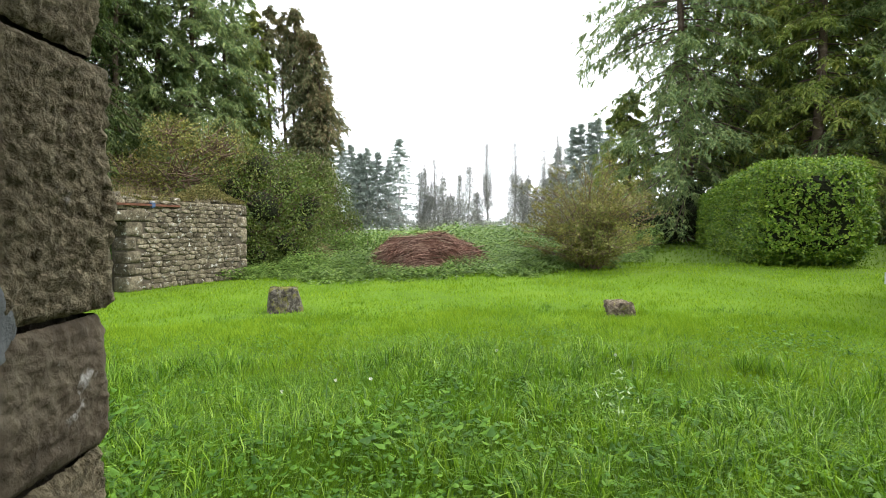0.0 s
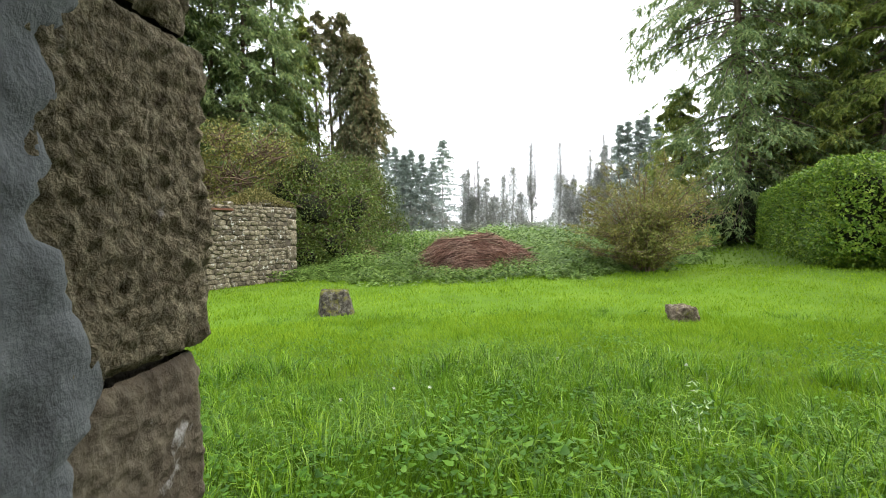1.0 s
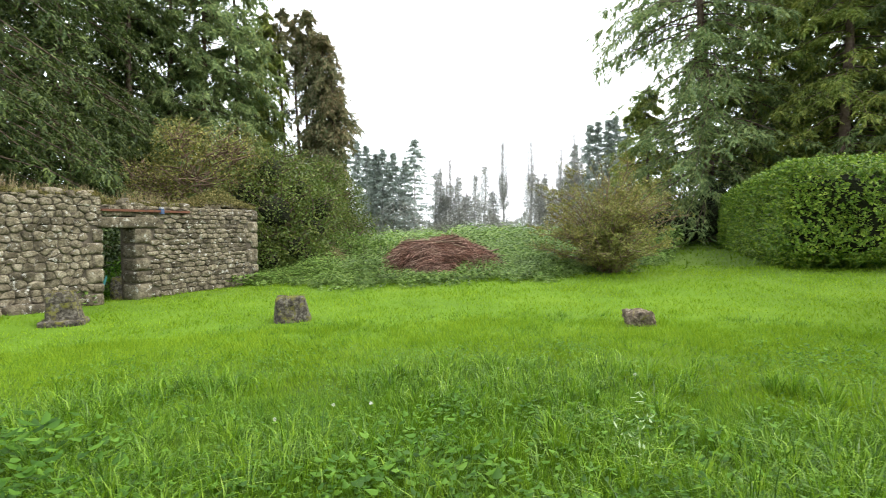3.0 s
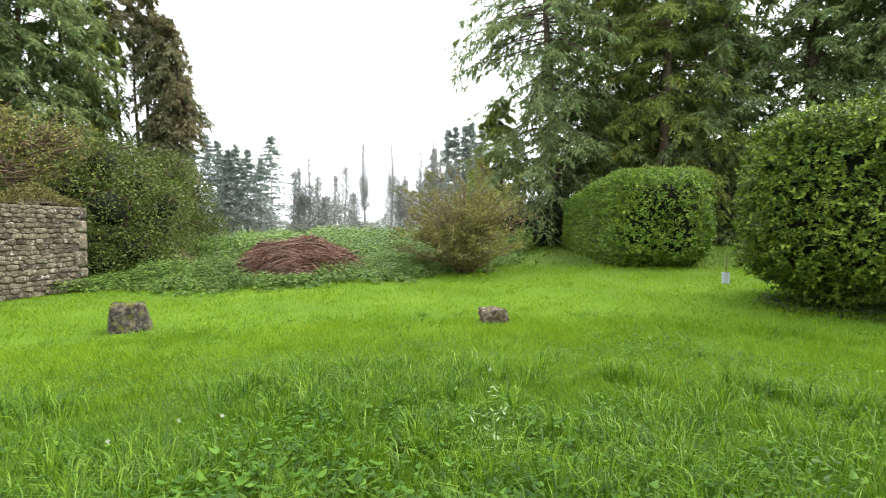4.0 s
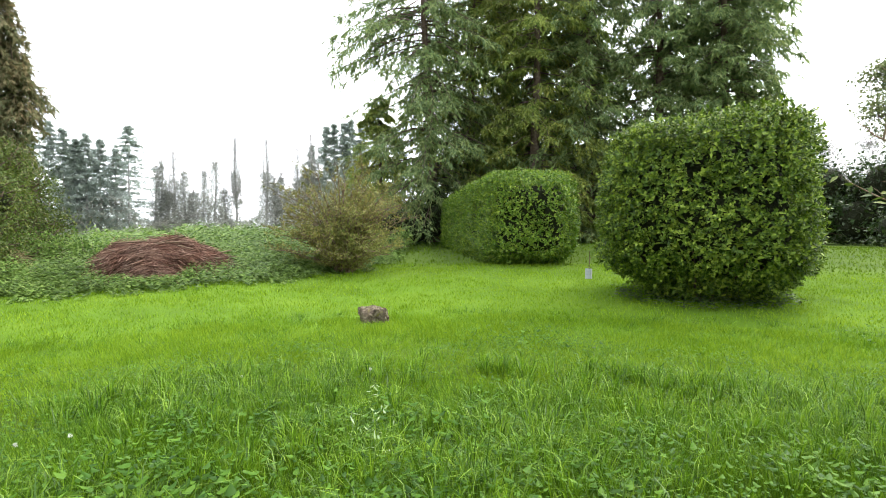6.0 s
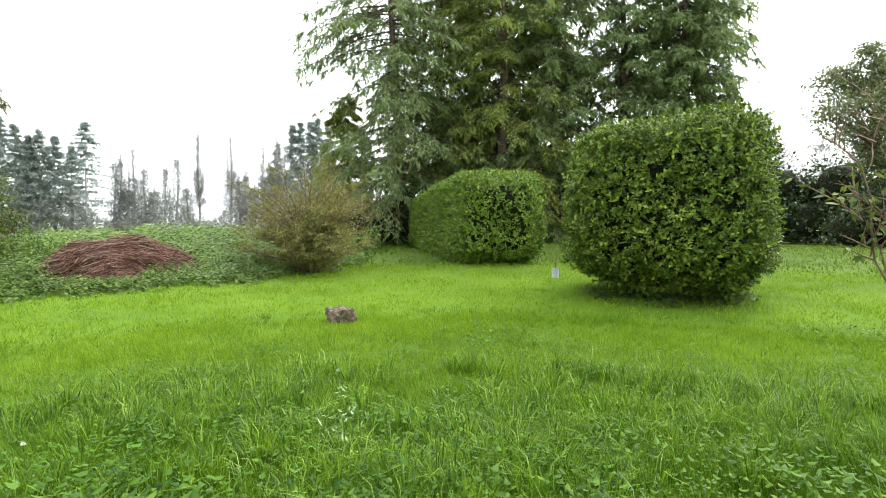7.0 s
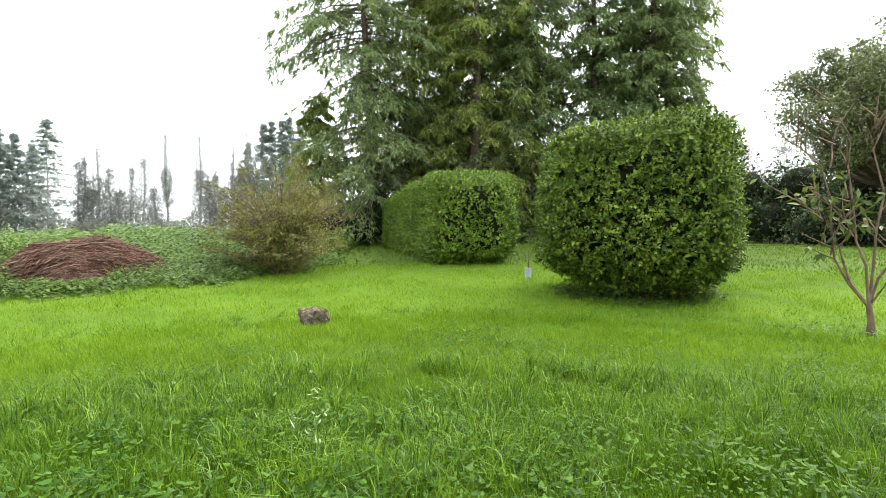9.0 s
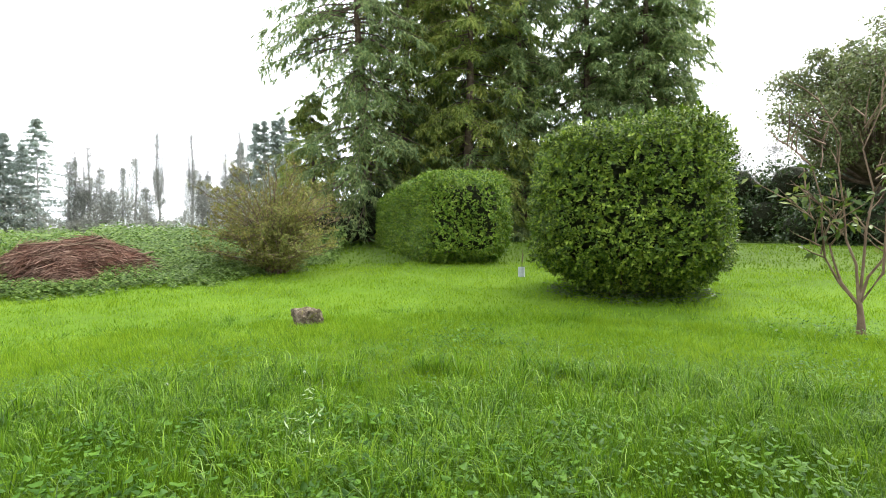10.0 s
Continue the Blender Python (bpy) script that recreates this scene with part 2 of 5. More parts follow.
def ovals(g, base, way, side, length, width, fold=0.2):
    """Broad leaves: six corners, creased along the middle."""
    n = len(base)
    length, width = np.broadcast_to(length, n)[:, None], np.broadcast_to(width, n)[:, None]
    way, side = unit(way), unit(side)
    up = unit(np.cross(side, way))
    row = []
    for a, w in ((0.28, 0.46), (0.68, 0.36)):
        m = base + way * length * a
        row.append((m - side * width * w + up * width * fold, m + side * width * w + up * width * fold))
    tip = base + way * length - up * width * fold
    V = np.stack([base, row[0][0], row[1][0], tip, row[1][1], row[0][1]], 1)
    i = np.arange(n)[:, None] * 6
    F = np.concatenate([i + [0, 3, 2], i + [0, 2, 1], i + [0, 5, 4], i + [0, 4, 3]], 1).reshape(-1, 3)
    g.add(V, F)


def slivers(g, base, way, side, length, width):
    """Fine foliage: one narrow triangle each."""
    n = len(base)
    length, width = np.broadcast_to(length, n)[:, None], np.broadcast_to(width, n)[:, None]
    way, side = unit(way), unit(side)
    V = np.stack([base - side * width / 2, base + side * width / 2, base + way * length], 1)
    g.add(V, np.arange(n * 3).reshape(-1, 3))


def blades(g, base, way, height, width, bend, simple=False):
    """Grass blades: two bent pieces and a tip."""
    n = len(base)
    h, w, b = height[:, None], width[:, None], bend[:, None]
    a = uni(0, 2 * np.pi, n)
    side = np.stack([np.cos(a), np.sin(a), 0 * a], 1)
    up = np.array([0, 0, 1.0])
    mid = base + up * h * 0.6 + way * b * h * 0.3
    tip = base + up * h * (1 - 0.35 * b) + way * b * h
    if simple:
        V = np.stack([base - side * w / 2, base + side * w / 2, tip], 1)
        g.add(V, np.arange(n * 3).reshape(-1, 3))
        return
    V = np.stack([base - side * w / 2, base + side * w / 2, mid + side * w * 0.4, mid - side * w * 0.4, tip], 1)
    i = np.arange(n)[:, None] * 5
    F = np.concatenate([i + [0, 1, 2], i + [0, 2, 3], i + [3, 2, 4]], 1).reshape(-1, 3)
    g.add(V, F)


def tubes(g, P, R, sides=5):
    """Tapered tubes: P (n, k, 3) centre lines, R (n, k) radii."""
    n, k, _ = P.shape
    T = unit(np.gradient(P, axis=1))
    ref = np.where(np.abs(T[..., 2:3]) > 0.9, np.array([1.0, 0, 0]), np.array([0, 0, 1.0]))
    A = unit(np.cross(T, ref))
    B = np.cross(T, A)
    th = np.arange(sides) * 2 * np.pi / sides
    V = P[:, :, None] + R[:, :, None, None] * (A[:, :, None] * np.cos(th)[:, None] + B[:, :, None] * np.sin(th)[:, None])
    idx = np.arange(n * k * sides).reshape(n, k, sides)
    a, b = idx[:, :-1], idx[:, 1:]
    F = np.stack([a, np.roll(a, -1, 2), np.roll(b, -1, 2), b], -1).reshape(-1, 4)
    g.add(V, F)


def sphere_ways(n):
    v = RNG.normal(size=(n, 3))
    return unit(v)


def sstep(a, b, x):
    t = np.clip((np.asarray(x, dtype=float) - a) / (b - a), 0, 1)
    return t * t * (3 - 2 * t)


def terrain(x, y):
    """Height of the ground: level by the doorway, rising gently to the back."""
    s = 0.62 * np.asarray(x, dtype=float) + 0.78 * np.asarray(y, dtype=float)
    z = 0.043 * np.clip(s - 5, 0, 24)
    bank = 0.16 * sstep(7.0, 8.8, -np.asarray(x, dtype=float)) * sstep(5, 7, y) * (1 - sstep(11, 13.5, y))
    return z * (1 - 0.45 * sstep(14, 40, x)) * (0.5 + 0.5 * sstep(-7, 0, x)) + bank


def tz(x, y):
    return float(terrain(x, y))


def wob(x, y, f, ph=0.0):
    """Smooth made-up variation in [-1, 1]."""
    return (np.sin(x * f + 1.3 * np.sin(y * f * 0.7 + ph)) + np.sin(y * f * 1.13 + ph * 2 + 1.1 * np.sin(x * f * 0.9))) / 2


def rock_mesh(name, size, rough, seed, res=5, taper=1.0, power=6.0, freq=3.0):
    """A dressed or rough stone: a rounded box, tapered, with an uneven face."""
    bm = bmesh.new()
    bmesh.ops.create_cube(bm, size=2.0)
    bmesh.ops.subdivide_edges(bm, edges=bm.edges[:], cuts=res, use_grid_fill=True)
    for v in bm.verts:
        c = v.co.copy()
        r = (abs(c.x) ** power + abs(c.y) ** power + abs(c.z) ** power) ** (1 / power)
        c /= r
        k = 1 + (taper - 1) * (c.z + 1) / 2
        q = Vector((c.x * size[0] / 2 * k, c.y * size[1] / 2 * k, c.z * size[2] / 2))
        d = noise.noise(q * freq + Vector((seed * 7.1, seed * 3.3, 0))) + 0.5 * noise.noise(q * freq * 2.7 + Vector((0, seed * 5.7, 1)))
        v.co = q + c.normalized() * d * rough
    me = bpy.data.meshes.new(name)
    bm.to_mesh(me)
    bm.free()
    me.polygons.foreach_set("use_smooth", np.ones(len(me.polygons), dtype=bool))
    return me


def box_mesh(name, lo, hi, bev=0.0):
    bm = bmesh.new()
    bmesh.ops.create_cube(bm, size=1.0)
    for v in bm.verts:
        v.co = Vector([(l + h) / 2 + c * (h - l) for l, h, c in zip(lo, hi, v.co)])
    if bev:
        bmesh.ops.bevel(bm, geom=bm.edges[:], offset=bev, segments=2, affect="EDGES")
    me = bpy.data.meshes.new(name)
    bm.to_mesh(me)
    bm.free()
    return me


# ---- ground ----
g = Geo()
ax = np.concatenate([-np.geomspace(1500, 42, 30), np.linspace(-40, 60, 101), np.geomspace(62, 1500, 30)])
ay = np.concatenate([-np.geomspace(1500, 12, 24), np.linspace(-10, 70, 81), np.geomspace(72, 1500, 30)])
X, Y = np.meshgrid(ax, ay, indexing="ij")
Z = terrain(X, Y) + 0.03 * wob(X, Y, 0.9) * sstep(3, 6, np.hypot(X, Y))
idx = np.arange(X.size).reshape(X.shape)
F = np.stack([idx[:-1, :-1], idx[1:, :-1], idx[1:, 1:], idx[:-1, 1:]], -1).reshape(-1, 4)
g.add(np.stack([X, Y, Z], -1), F)
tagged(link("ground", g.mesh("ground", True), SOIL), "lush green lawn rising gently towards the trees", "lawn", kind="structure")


def gz(x, y):
    return terrain(x, y) + 0.03 * wob(x, y, 0.9) * sstep(3, 6, np.hypot(x, y))


HEDGE_A, HEDGE_B = np.array([9.78, 14.8]), np.array([12.0, 22.8])   # ends of the long clipped hedge
ROUND_C = np.array([9.23, 7.98])


def nettle_edge(x):
    return np.where(x < -2.2, 13.6 + (-2.2 - x) * 0.5, np.where(x > 2.6, 13.8 + (x - 2.6) * 0.85, 13.7)) + 0.25 * wob(x, x * 0.3, 2.1)


def in_nettles(x, y):
    return (y > nettle_edge(x)) & (x < 6.0 + (y - 16.5) * 0.5) & (x > -7.0 - (y - 16) * 1.5) & (y > 13.2)


def sector(n, r0, r1, a0=-58, a1=78):
    """Places spread evenly over the part of the lawn in sight."""
    r = np.sqrt(uni(r0 * r0, r1 * r1, n))
    a = np.radians(uni(a0, a1, n))
    return r * np.sin(a), r * np.cos(a)


def lawn(n, r0, r1, h0, h1, w0, w1, material, name, label, flop=0.7, simple=False):
    x, y = sector(n, r0, r1)
    tuft = wob(x, y, 2.3, 0.4) * 0.5 + wob(x, y, 6.1, 1.7) * 0.5
    keep = ~in_nettles(x, y - 0.9) & (y > 1.12) & (uni(0, 1, n) < 0.8 + 0.35 * tuft)
    x, y, tuft = x[keep], y[keep], tuft[keep]
    k = len(x)
    h = uni(h0, h1, k) * (1 + 0.45 * tuft) * (1 + 0.5 * (uni(0, 1, k) > 0.93))
    a = 2.2 + 3.0 * wob(x, y, 1.9, 2.0) + RNG.normal(0, 1.3, k)
    way = np.stack([np.cos(a), np.sin(a), 0 * a], 1)
    g = Geo()
    blades(g, np.stack([x, y, gz(x, y) - 0.01], 1), way, h, uni(w0, w1, k), uni(0.15, 1.0, k) * flop + 0.1, simple)
    tagged(link(name, g.mesh(name), material), label, "grass", kind="stuff")


lawn(15000, 1.0, 2.6, 0.07, 0.17, 0.005, 0.01, GRASS, "doorstep_grass", "lush green grass before the barn doorway", 0.8, True)
lawn(250000, 2.5, 5.6, 0.07, 0.19, 0.0045, 0.0095, GRASS, "long_grass", "long lush tufted grass with arching bright green blades", 0.7, True)


def tufts(count, r0, r1, per, h0, h1, w0, w1, name, label):
    """Tussocks: blades that arch outwards from a common root."""
    x, y = sector(count, r0, r1)
    keep = ~in_nettles(x, y) & (wob(x, y, 1.7, 0.9) + uni(-0.9, 0.9, count) > -0.1)
    x, y = x[keep], y[keep]
    n = len(x)
    size = uni(0.6, 1.25, n)
    a = uni(0, 2 * np.pi, (n, per))
    rr = np.abs(RNG.normal(0, 0.045, (n, per))) * size[:, None]
    px, py = (x[:, None] + np.cos(a) * rr).ravel(), (y[:, None] + np.sin(a) * rr).ravel()
    lean = a + RNG.normal(0, 0.5, (n, per)) + 0.0
    way = np.stack([np.cos(lean), np.sin(lean), 0 * lean], -1).reshape(-1, 3)
    h = (uni(h0, h1, (n, per)) * size[:, None]).ravel()
    k = len(px)
    g = Geo()
    blades(g, np.stack([px, py, gz(px, py) - 0.01], 1), way, h, uni(w0, w1, k), uni(0.2, 1.15, k), r0 > 5)
    tagged(link(name, g.mesh(name), GRASS), label, "grass", kind="stuff")


tufts(2600, 2.5, 6.5, 28, 0.15, 0.36, 0.005, 0.011, "grass_tussocks", "long arching tussocks of lush green grass")
tufts(2200, 6.0, 10.0, 20, 0.07, 0.16, 0.006, 0.011, "lawn_tussocks", "low tussocks of bright green grass")
lawn(170000, 5.2, 9.5, 0.045, 0.12, 0.006, 0.012, GRASS_FAR, "lawn_grass", "uneven bright green lawn grass", 0.6, True)
lawn(160000, 9.0, 18.0, 0.035, 0.085, 0.010, 0.022, GRASS_FAR, "short_grass", "smooth bright green mown grass", 0.5, True)
lawn(60000, 17.0, 37.0, 0.05, 0.12, 0.03, 0.07, FIELD, "field_grass", "smooth dull green field grass", 0.5, True)


# ---- foreground weeds ----
def weed_patch(g, cx, cy, spread, n, size, tall):
    x, y = RNG.normal(cx, spread, n), RNG.normal(cy, spread, n)
    a = uni(0, 2 * np.pi, n)
    tilt = uni(-0.2, 0.5, n)
    way = np.stack([np.cos(a), np.sin(a), tilt], 1)
    side = np.stack([-np.sin(a), np.cos(a), uni(-0.3, 0.3, n)], 1)
    z = gz(x, y) + uni(0.3, 1.0, n) * tall
    ln = uni(0.6, 1.2, n) * size
    ovals(g, np.stack([x, y, z], 1), way, side, ln, ln * uni(0.55, 0.8, n), 0.15)


g = Geo()
for _ in range(260):
    r, a = math.sqrt(uni(5, 60)), math.radians(uni(-48, 70))
    weed_patch(g, r * math.sin(a), r * math.cos(a), 0.17, 55, 0.034, 0.15)
for _ in range(60):
    r, a = uni(2.6, 5.2), math.radians(uni(-46, 68))
    weed_patch(g, r * math.sin(a), r * math.cos(a), 0.2, 40, uni(0.045, 0.07), 0.2)
for _ in range(75):
    r, a = uni(2.5, 4.2), math.radians(uni(-46, 68))
    weed_patch(g, r * math.sin(a), r * math.cos(a), 0.15, 30, uni(0.035, 0.06), 0.22)
for cx, cy, sp, n, sz, tall in ((-2.9, 3.8, 0.22, 120, 0.11, 0.36), (-2.4, 3.3, 0.2, 70, 0.1, 0.3), (0.15, 3.5, 0.2, 90, 0.085, 0.27), (-0.5, 3.5, 0.22, 80, 0.085, 0.25),
                                (0.9, 2.9, 0.3, 90, 0.055, 0.2), (-0.2, 4.0, 0.2, 70, 0.075, 0.26), (2.2, 3.1, 0.3, 110, 0.05, 0.18), (3.1, 3.2, 0.3, 110, 0.055, 0.2), (1.9, 4.2, 0.22, 80, 0.07, 0.2),
                                (-1.4, 3.2, 0.2, 60, 0.065, 0.2), (4.2, 6.3, 0.4, 120, 0.06, 0.16), (3.6, 2.6, 0.25, 80, 0.055, 0.2), (8.9, 4.1, 0.5, 260, 0.055, 0.14), (0.6, 4.9, 0.4, 120, 0.06, 0.18)):
    weed_patch(g, cx, cy, sp, n, sz, tall)
tagged(link("lawn_weeds", g.mesh("lawn_weeds"), WEED), "clover, dock and nettle leaves among the grass", "weeds", kind="stuff")

# bleached thistle leaves
g = Geo()
for cx, cy, n in ((1.45, 4.35, 16), (1.3, 4.05, 14), (1.55, 4.95, 10), (1.25, 3.75, 8)):
    x, y = RNG.normal(cx, 0.07, n), RNG.normal(cy, 0.1, n)
    a = uni(0, 6.28, n)
    rhombi(g, np.stack([x, y, gz(x, y) + uni(0.08, 0.22, n)], 1), np.stack([np.cos(a), np.sin(a), uni(-0.2, 0.9, n)], 1), np.stack([-np.sin(a), np.cos(a), 0 * a], 1), uni(0.04, 0.1, n), uni(0.01, 0.025, n), 0.2)
tagged(link("bleached_thistle", g.mesh("bleached_thistle"), PALE), "pale bleached thistle leaves lying in the grass", "weeds", kind="stuff")


def clover_flower(x, y):
    z = tz(x, y)
    t = thing("clover_flower", (x, y, z), "small white clover flower in the grass", "flower", "clover flowers")
    g = Geo()
    n = 40
    w = sphere_ways(n)
    rhombi(g, np.array([[0, 0, 0.2]]) + w * 0.004, w, sphere_ways(n), 0.014, 0.008)
    link("flower_head", g.mesh("flower_head"), PETAL, t)
    g = Geo()
    tubes(g, np.array([[[0, 0, 0], [0.005, 0, 0.1], [0, 0, 0.2]]]), np.full((1, 3), 0.0018), 4)
    link("stem", g.mesh("stem"), WEED, t)


for x, y in ((-0.98, 4.7), (-0.68, 4.75), (-1.35, 4.35), (1.75, 5.6), (0.55, 5.9)):
    clover_flower(x, y)

# ---- nettles on the bank ----
def nettle_plants(g, n, x0, x1, y0, y1, size, tall, pairs):
    """Upright stalks with pairs of drooping toothed leaves, largest in the middle."""
    x, y = uni(x0, x1, n), uni(y0, y1, n)
    mound = np.clip(0.5 + 0.5 * wob(x, y, 0.8, 0.8) + 0.4 * wob(x, y, 2.4, 0.3), 0, 1.2)
    k = in_nettles(x, y + 0.35 * wob(x, y, 3.1, 2.0)) & (uni(0, 1, n) < (0.5 + 0.55 * mound) * np.clip((y - nettle_edge(x)) / 1.1, 0.12, 1))
    x, y, mound = x[k], y[k], mound[k]
    m = len(x)
    back = np.clip((y - nettle_edge(x)) / 2.4, 0.1, 1)
    low = 1 - 0.75 * np.exp(-((x + 0.5) / 0.55) ** 4 - ((y - 15.6) / 1.0) ** 4) - 0.35 * np.exp(-((x - 0.1) / 1.6) ** 4 - ((y - 16.9) / 0.9) ** 4)
    h = tall * low * back * (0.35 + 0.75 * mound) * uni(0.7, 1.15, m) + 0.06
    f = np.tile(np.linspace(0.3, 1.0, pairs), m)
    rep = pairs
    x, y, h = np.repeat(x, rep), np.repeat(y, rep), np.repeat(h, rep)
    a = np.repeat(uni(0, 6.28, m), rep) + np.tile(np.arange(rep) * 1.57, m) + np.where(uni(0, 1, m * rep) < 0.5, 0, np.pi)
    n = len(x)
    way = np.stack([np.cos(a), np.sin(a), uni(-0.75, 0.15, n)], 1)
    side = np.stack([-np.sin(a), np.cos(a), uni(-0.2, 0.2, n)], 1)
    L = size * uni(0.7, 1.25, n) * (1.2 - 0.75 * np.abs(f - 0.55))
    z = gz(x, y) + h * f
    rhombi(g, np.stack([x + RNG.normal(0, 0.02, n), y + RNG.normal(0, 0.02, n), z], 1), way, side, L, L * uni(0.42, 0.6, n), 0.12)


g = Geo()
nettle_plants(g, 10500, -9, 8, 13.3, 18, 0.1, 0.72, 8)
nettle_plants(g, 5200, -11, 11, 18, 23, 0.135, 0.8, 7)
nettle_plants(g, 4200, -16, 16, 23, 33, 0.2, 0.85, 6)
nettle_plants(g, 3500, -28, 28, 33, 54, 0.32, 0.8, 5)
tagged(link("nettle_bank", g.mesh("nettle_bank"), NETTLE), "dense bank of bright green nettles and brambles", "nettles", kind="stuff")


# ---- trees ----
def conifer(name, x, y, height, radius, limbs, per_limb, leaf, material, bark, label, lean=0.0, bare=0.12, droop=0.55, trunk_r=0.3, group="conifers", category="conifer tree", shape=0.7, strips=8, gap=0.0, frond=0.7, crowd=1.15, thin=None):
    """Cedar or cypress: straight trunk, drooping limbs, each with hanging flat sprays."""
    z0 = tz(x, y)
    t = thing(name, (x, y, z0), label, category, group)
    g = Geo()
    k = 12
    u = np.linspace(0, 1, k)
    line = np.stack([lean * height * u + 0.1 * np.sin(u * 9 + x), 0.08 * np.sin(u * 7 + y), height * u - 0.1 * (1 - u)], 1)
    rad = trunk_r * (1 - 0.93 * u) * (1 + 0.45 * np.exp(-u * 22))
    tubes(g, line[None], rad[None], 10)
    link("trunk", g.mesh("trunk", True), bark, t)
    # limbs
    hfrac = bare + (1 - bare) * uni(0, 1, limbs) ** crowd * 0.98
    az = uni(0, 2 * np.pi, limbs)
    prof = np.minimum(1.0, (1 - hfrac) / (1 - shape * 0.55)) ** 0.8
    ln = radius * prof * np.sqrt(uni(0.25, 1.0, limbs)) + 0.15
    s = np.linspace(0, 1, 7)
    out = np.stack([np.cos(az), np.sin(az)], 1)
    rise = uni(-0.2, 0.22, limbs)
    P = np.zeros((limbs, 7, 3))
    root = np.stack([np.interp(hfrac, u, line[:, i]) for i in range(3)], 1)
    P[:, :, :2] = root[:, None, :2] + out[:, None] * (ln[:, None] * s)[:, :, None]
    P[:, :, 2] = root[:, 2:3] + ln[:, None] * (rise[:, None] * s - droop * s ** 2 * 0.9 + 0.25 * droop * s ** 4)
    P[:, 1:, :] += RNG.normal(0, 0.05, (limbs, 6, 3))
    g = Geo()
    tubes(g, P[:, ::2], (0.008 + 0.009 * ln[:, None]) * (1.08 - s[None, ::2]), 3)
    link("limbwork", g.mesh("limbs"), bark, t, kind="stuff")
    # sprays
    g = Geo()
    keep = uni(0, 1, limbs) > gap
    if thin:
        keep &= ~((hfrac > thin[0]) & (hfrac < thin[1]) & (uni(0, 1, limbs) < thin[2]))
    Pk, lk, ok, pk = P[keep], ln[keep], out[keep], prof[keep]
    m = len(Pk)
    q = np.sort(1 - 0.86 * uni(0, 1, (m, per_limb)) ** 1.35, 1)
    i = np.clip((q * 6).astype(int), 0, 5)
    fr = (q * 6 - i)[..., None]
    r_ = np.arange(m)[:, None]
    root = Pk[r_, i] * (1 - fr) + Pk[r_, i + 1] * fr
    sgn = np.where(uni(0, 1, (m, per_limb)) < 0.5, -1.0, 1.0)[..., None]
    o3 = np.concatenate([ok, np.zeros((m, 1))], 1)[:, None]
    s3 = np.stack([-ok[:, 1], ok[:, 0], np.zeros(m)], 1)[:, None]
    way = unit(o3 * uni(0.3, 1.0, (m, per_limb, 1)) + s3 * sgn * uni(0.3, 1.3, (m, per_limb, 1)) + np.array([0, 0, -1.0]) * uni(-0.1, 1.25, (m, per_limb, 1)) * (0.5 + droop))
    blen = frond * uni(0.5, 1.15, (m, per_limb, 1)) * (0.35 + 0.65 * pk[:, None, None]) * (0.4 + 0.13 * lk[:, None, None])
    w = np.linspace(0.1, 1.0, strips)[None, None, :, None]
    base = root[:, :, None] + way[:, :, None] * blen[:, :, None] * w + np.array([0, 0, -0.35]) * (w * blen[:, :, None]) ** 2
    sg = np.where(np.arange(strips) % 2 == 0, 1.0, -1.0)[None, None, :, None]
    across = unit(np.cross(way, np.array([0, 0, 1.0])))[:, :, None]
    lw = way[:, :, None] * 0.8 + across * sg * 0.6 + np.array([0, 0, -0.6]) + RNG.normal(0, 0.42, base.shape)
    base, lw = base.reshape(-1, 3), unit(lw.reshape(-1, 3))
    side = unit(np.cross(lw, RNG.normal(0, 1, lw.shape) * 0.5 + np.array([0, 0, 1.0])))
    L = leaf * uni(0.7, 1.5, len(base)) * np.where(uni(0, 1, len(base)) < 0.2, 1.7, 1.0)
    slivers(g, base, lw, side, L * 1.05, L * uni(0.26, 0.42, len(base)))
    link("crown", g.mesh("crown"), material, t, kind="stuff")
    return t


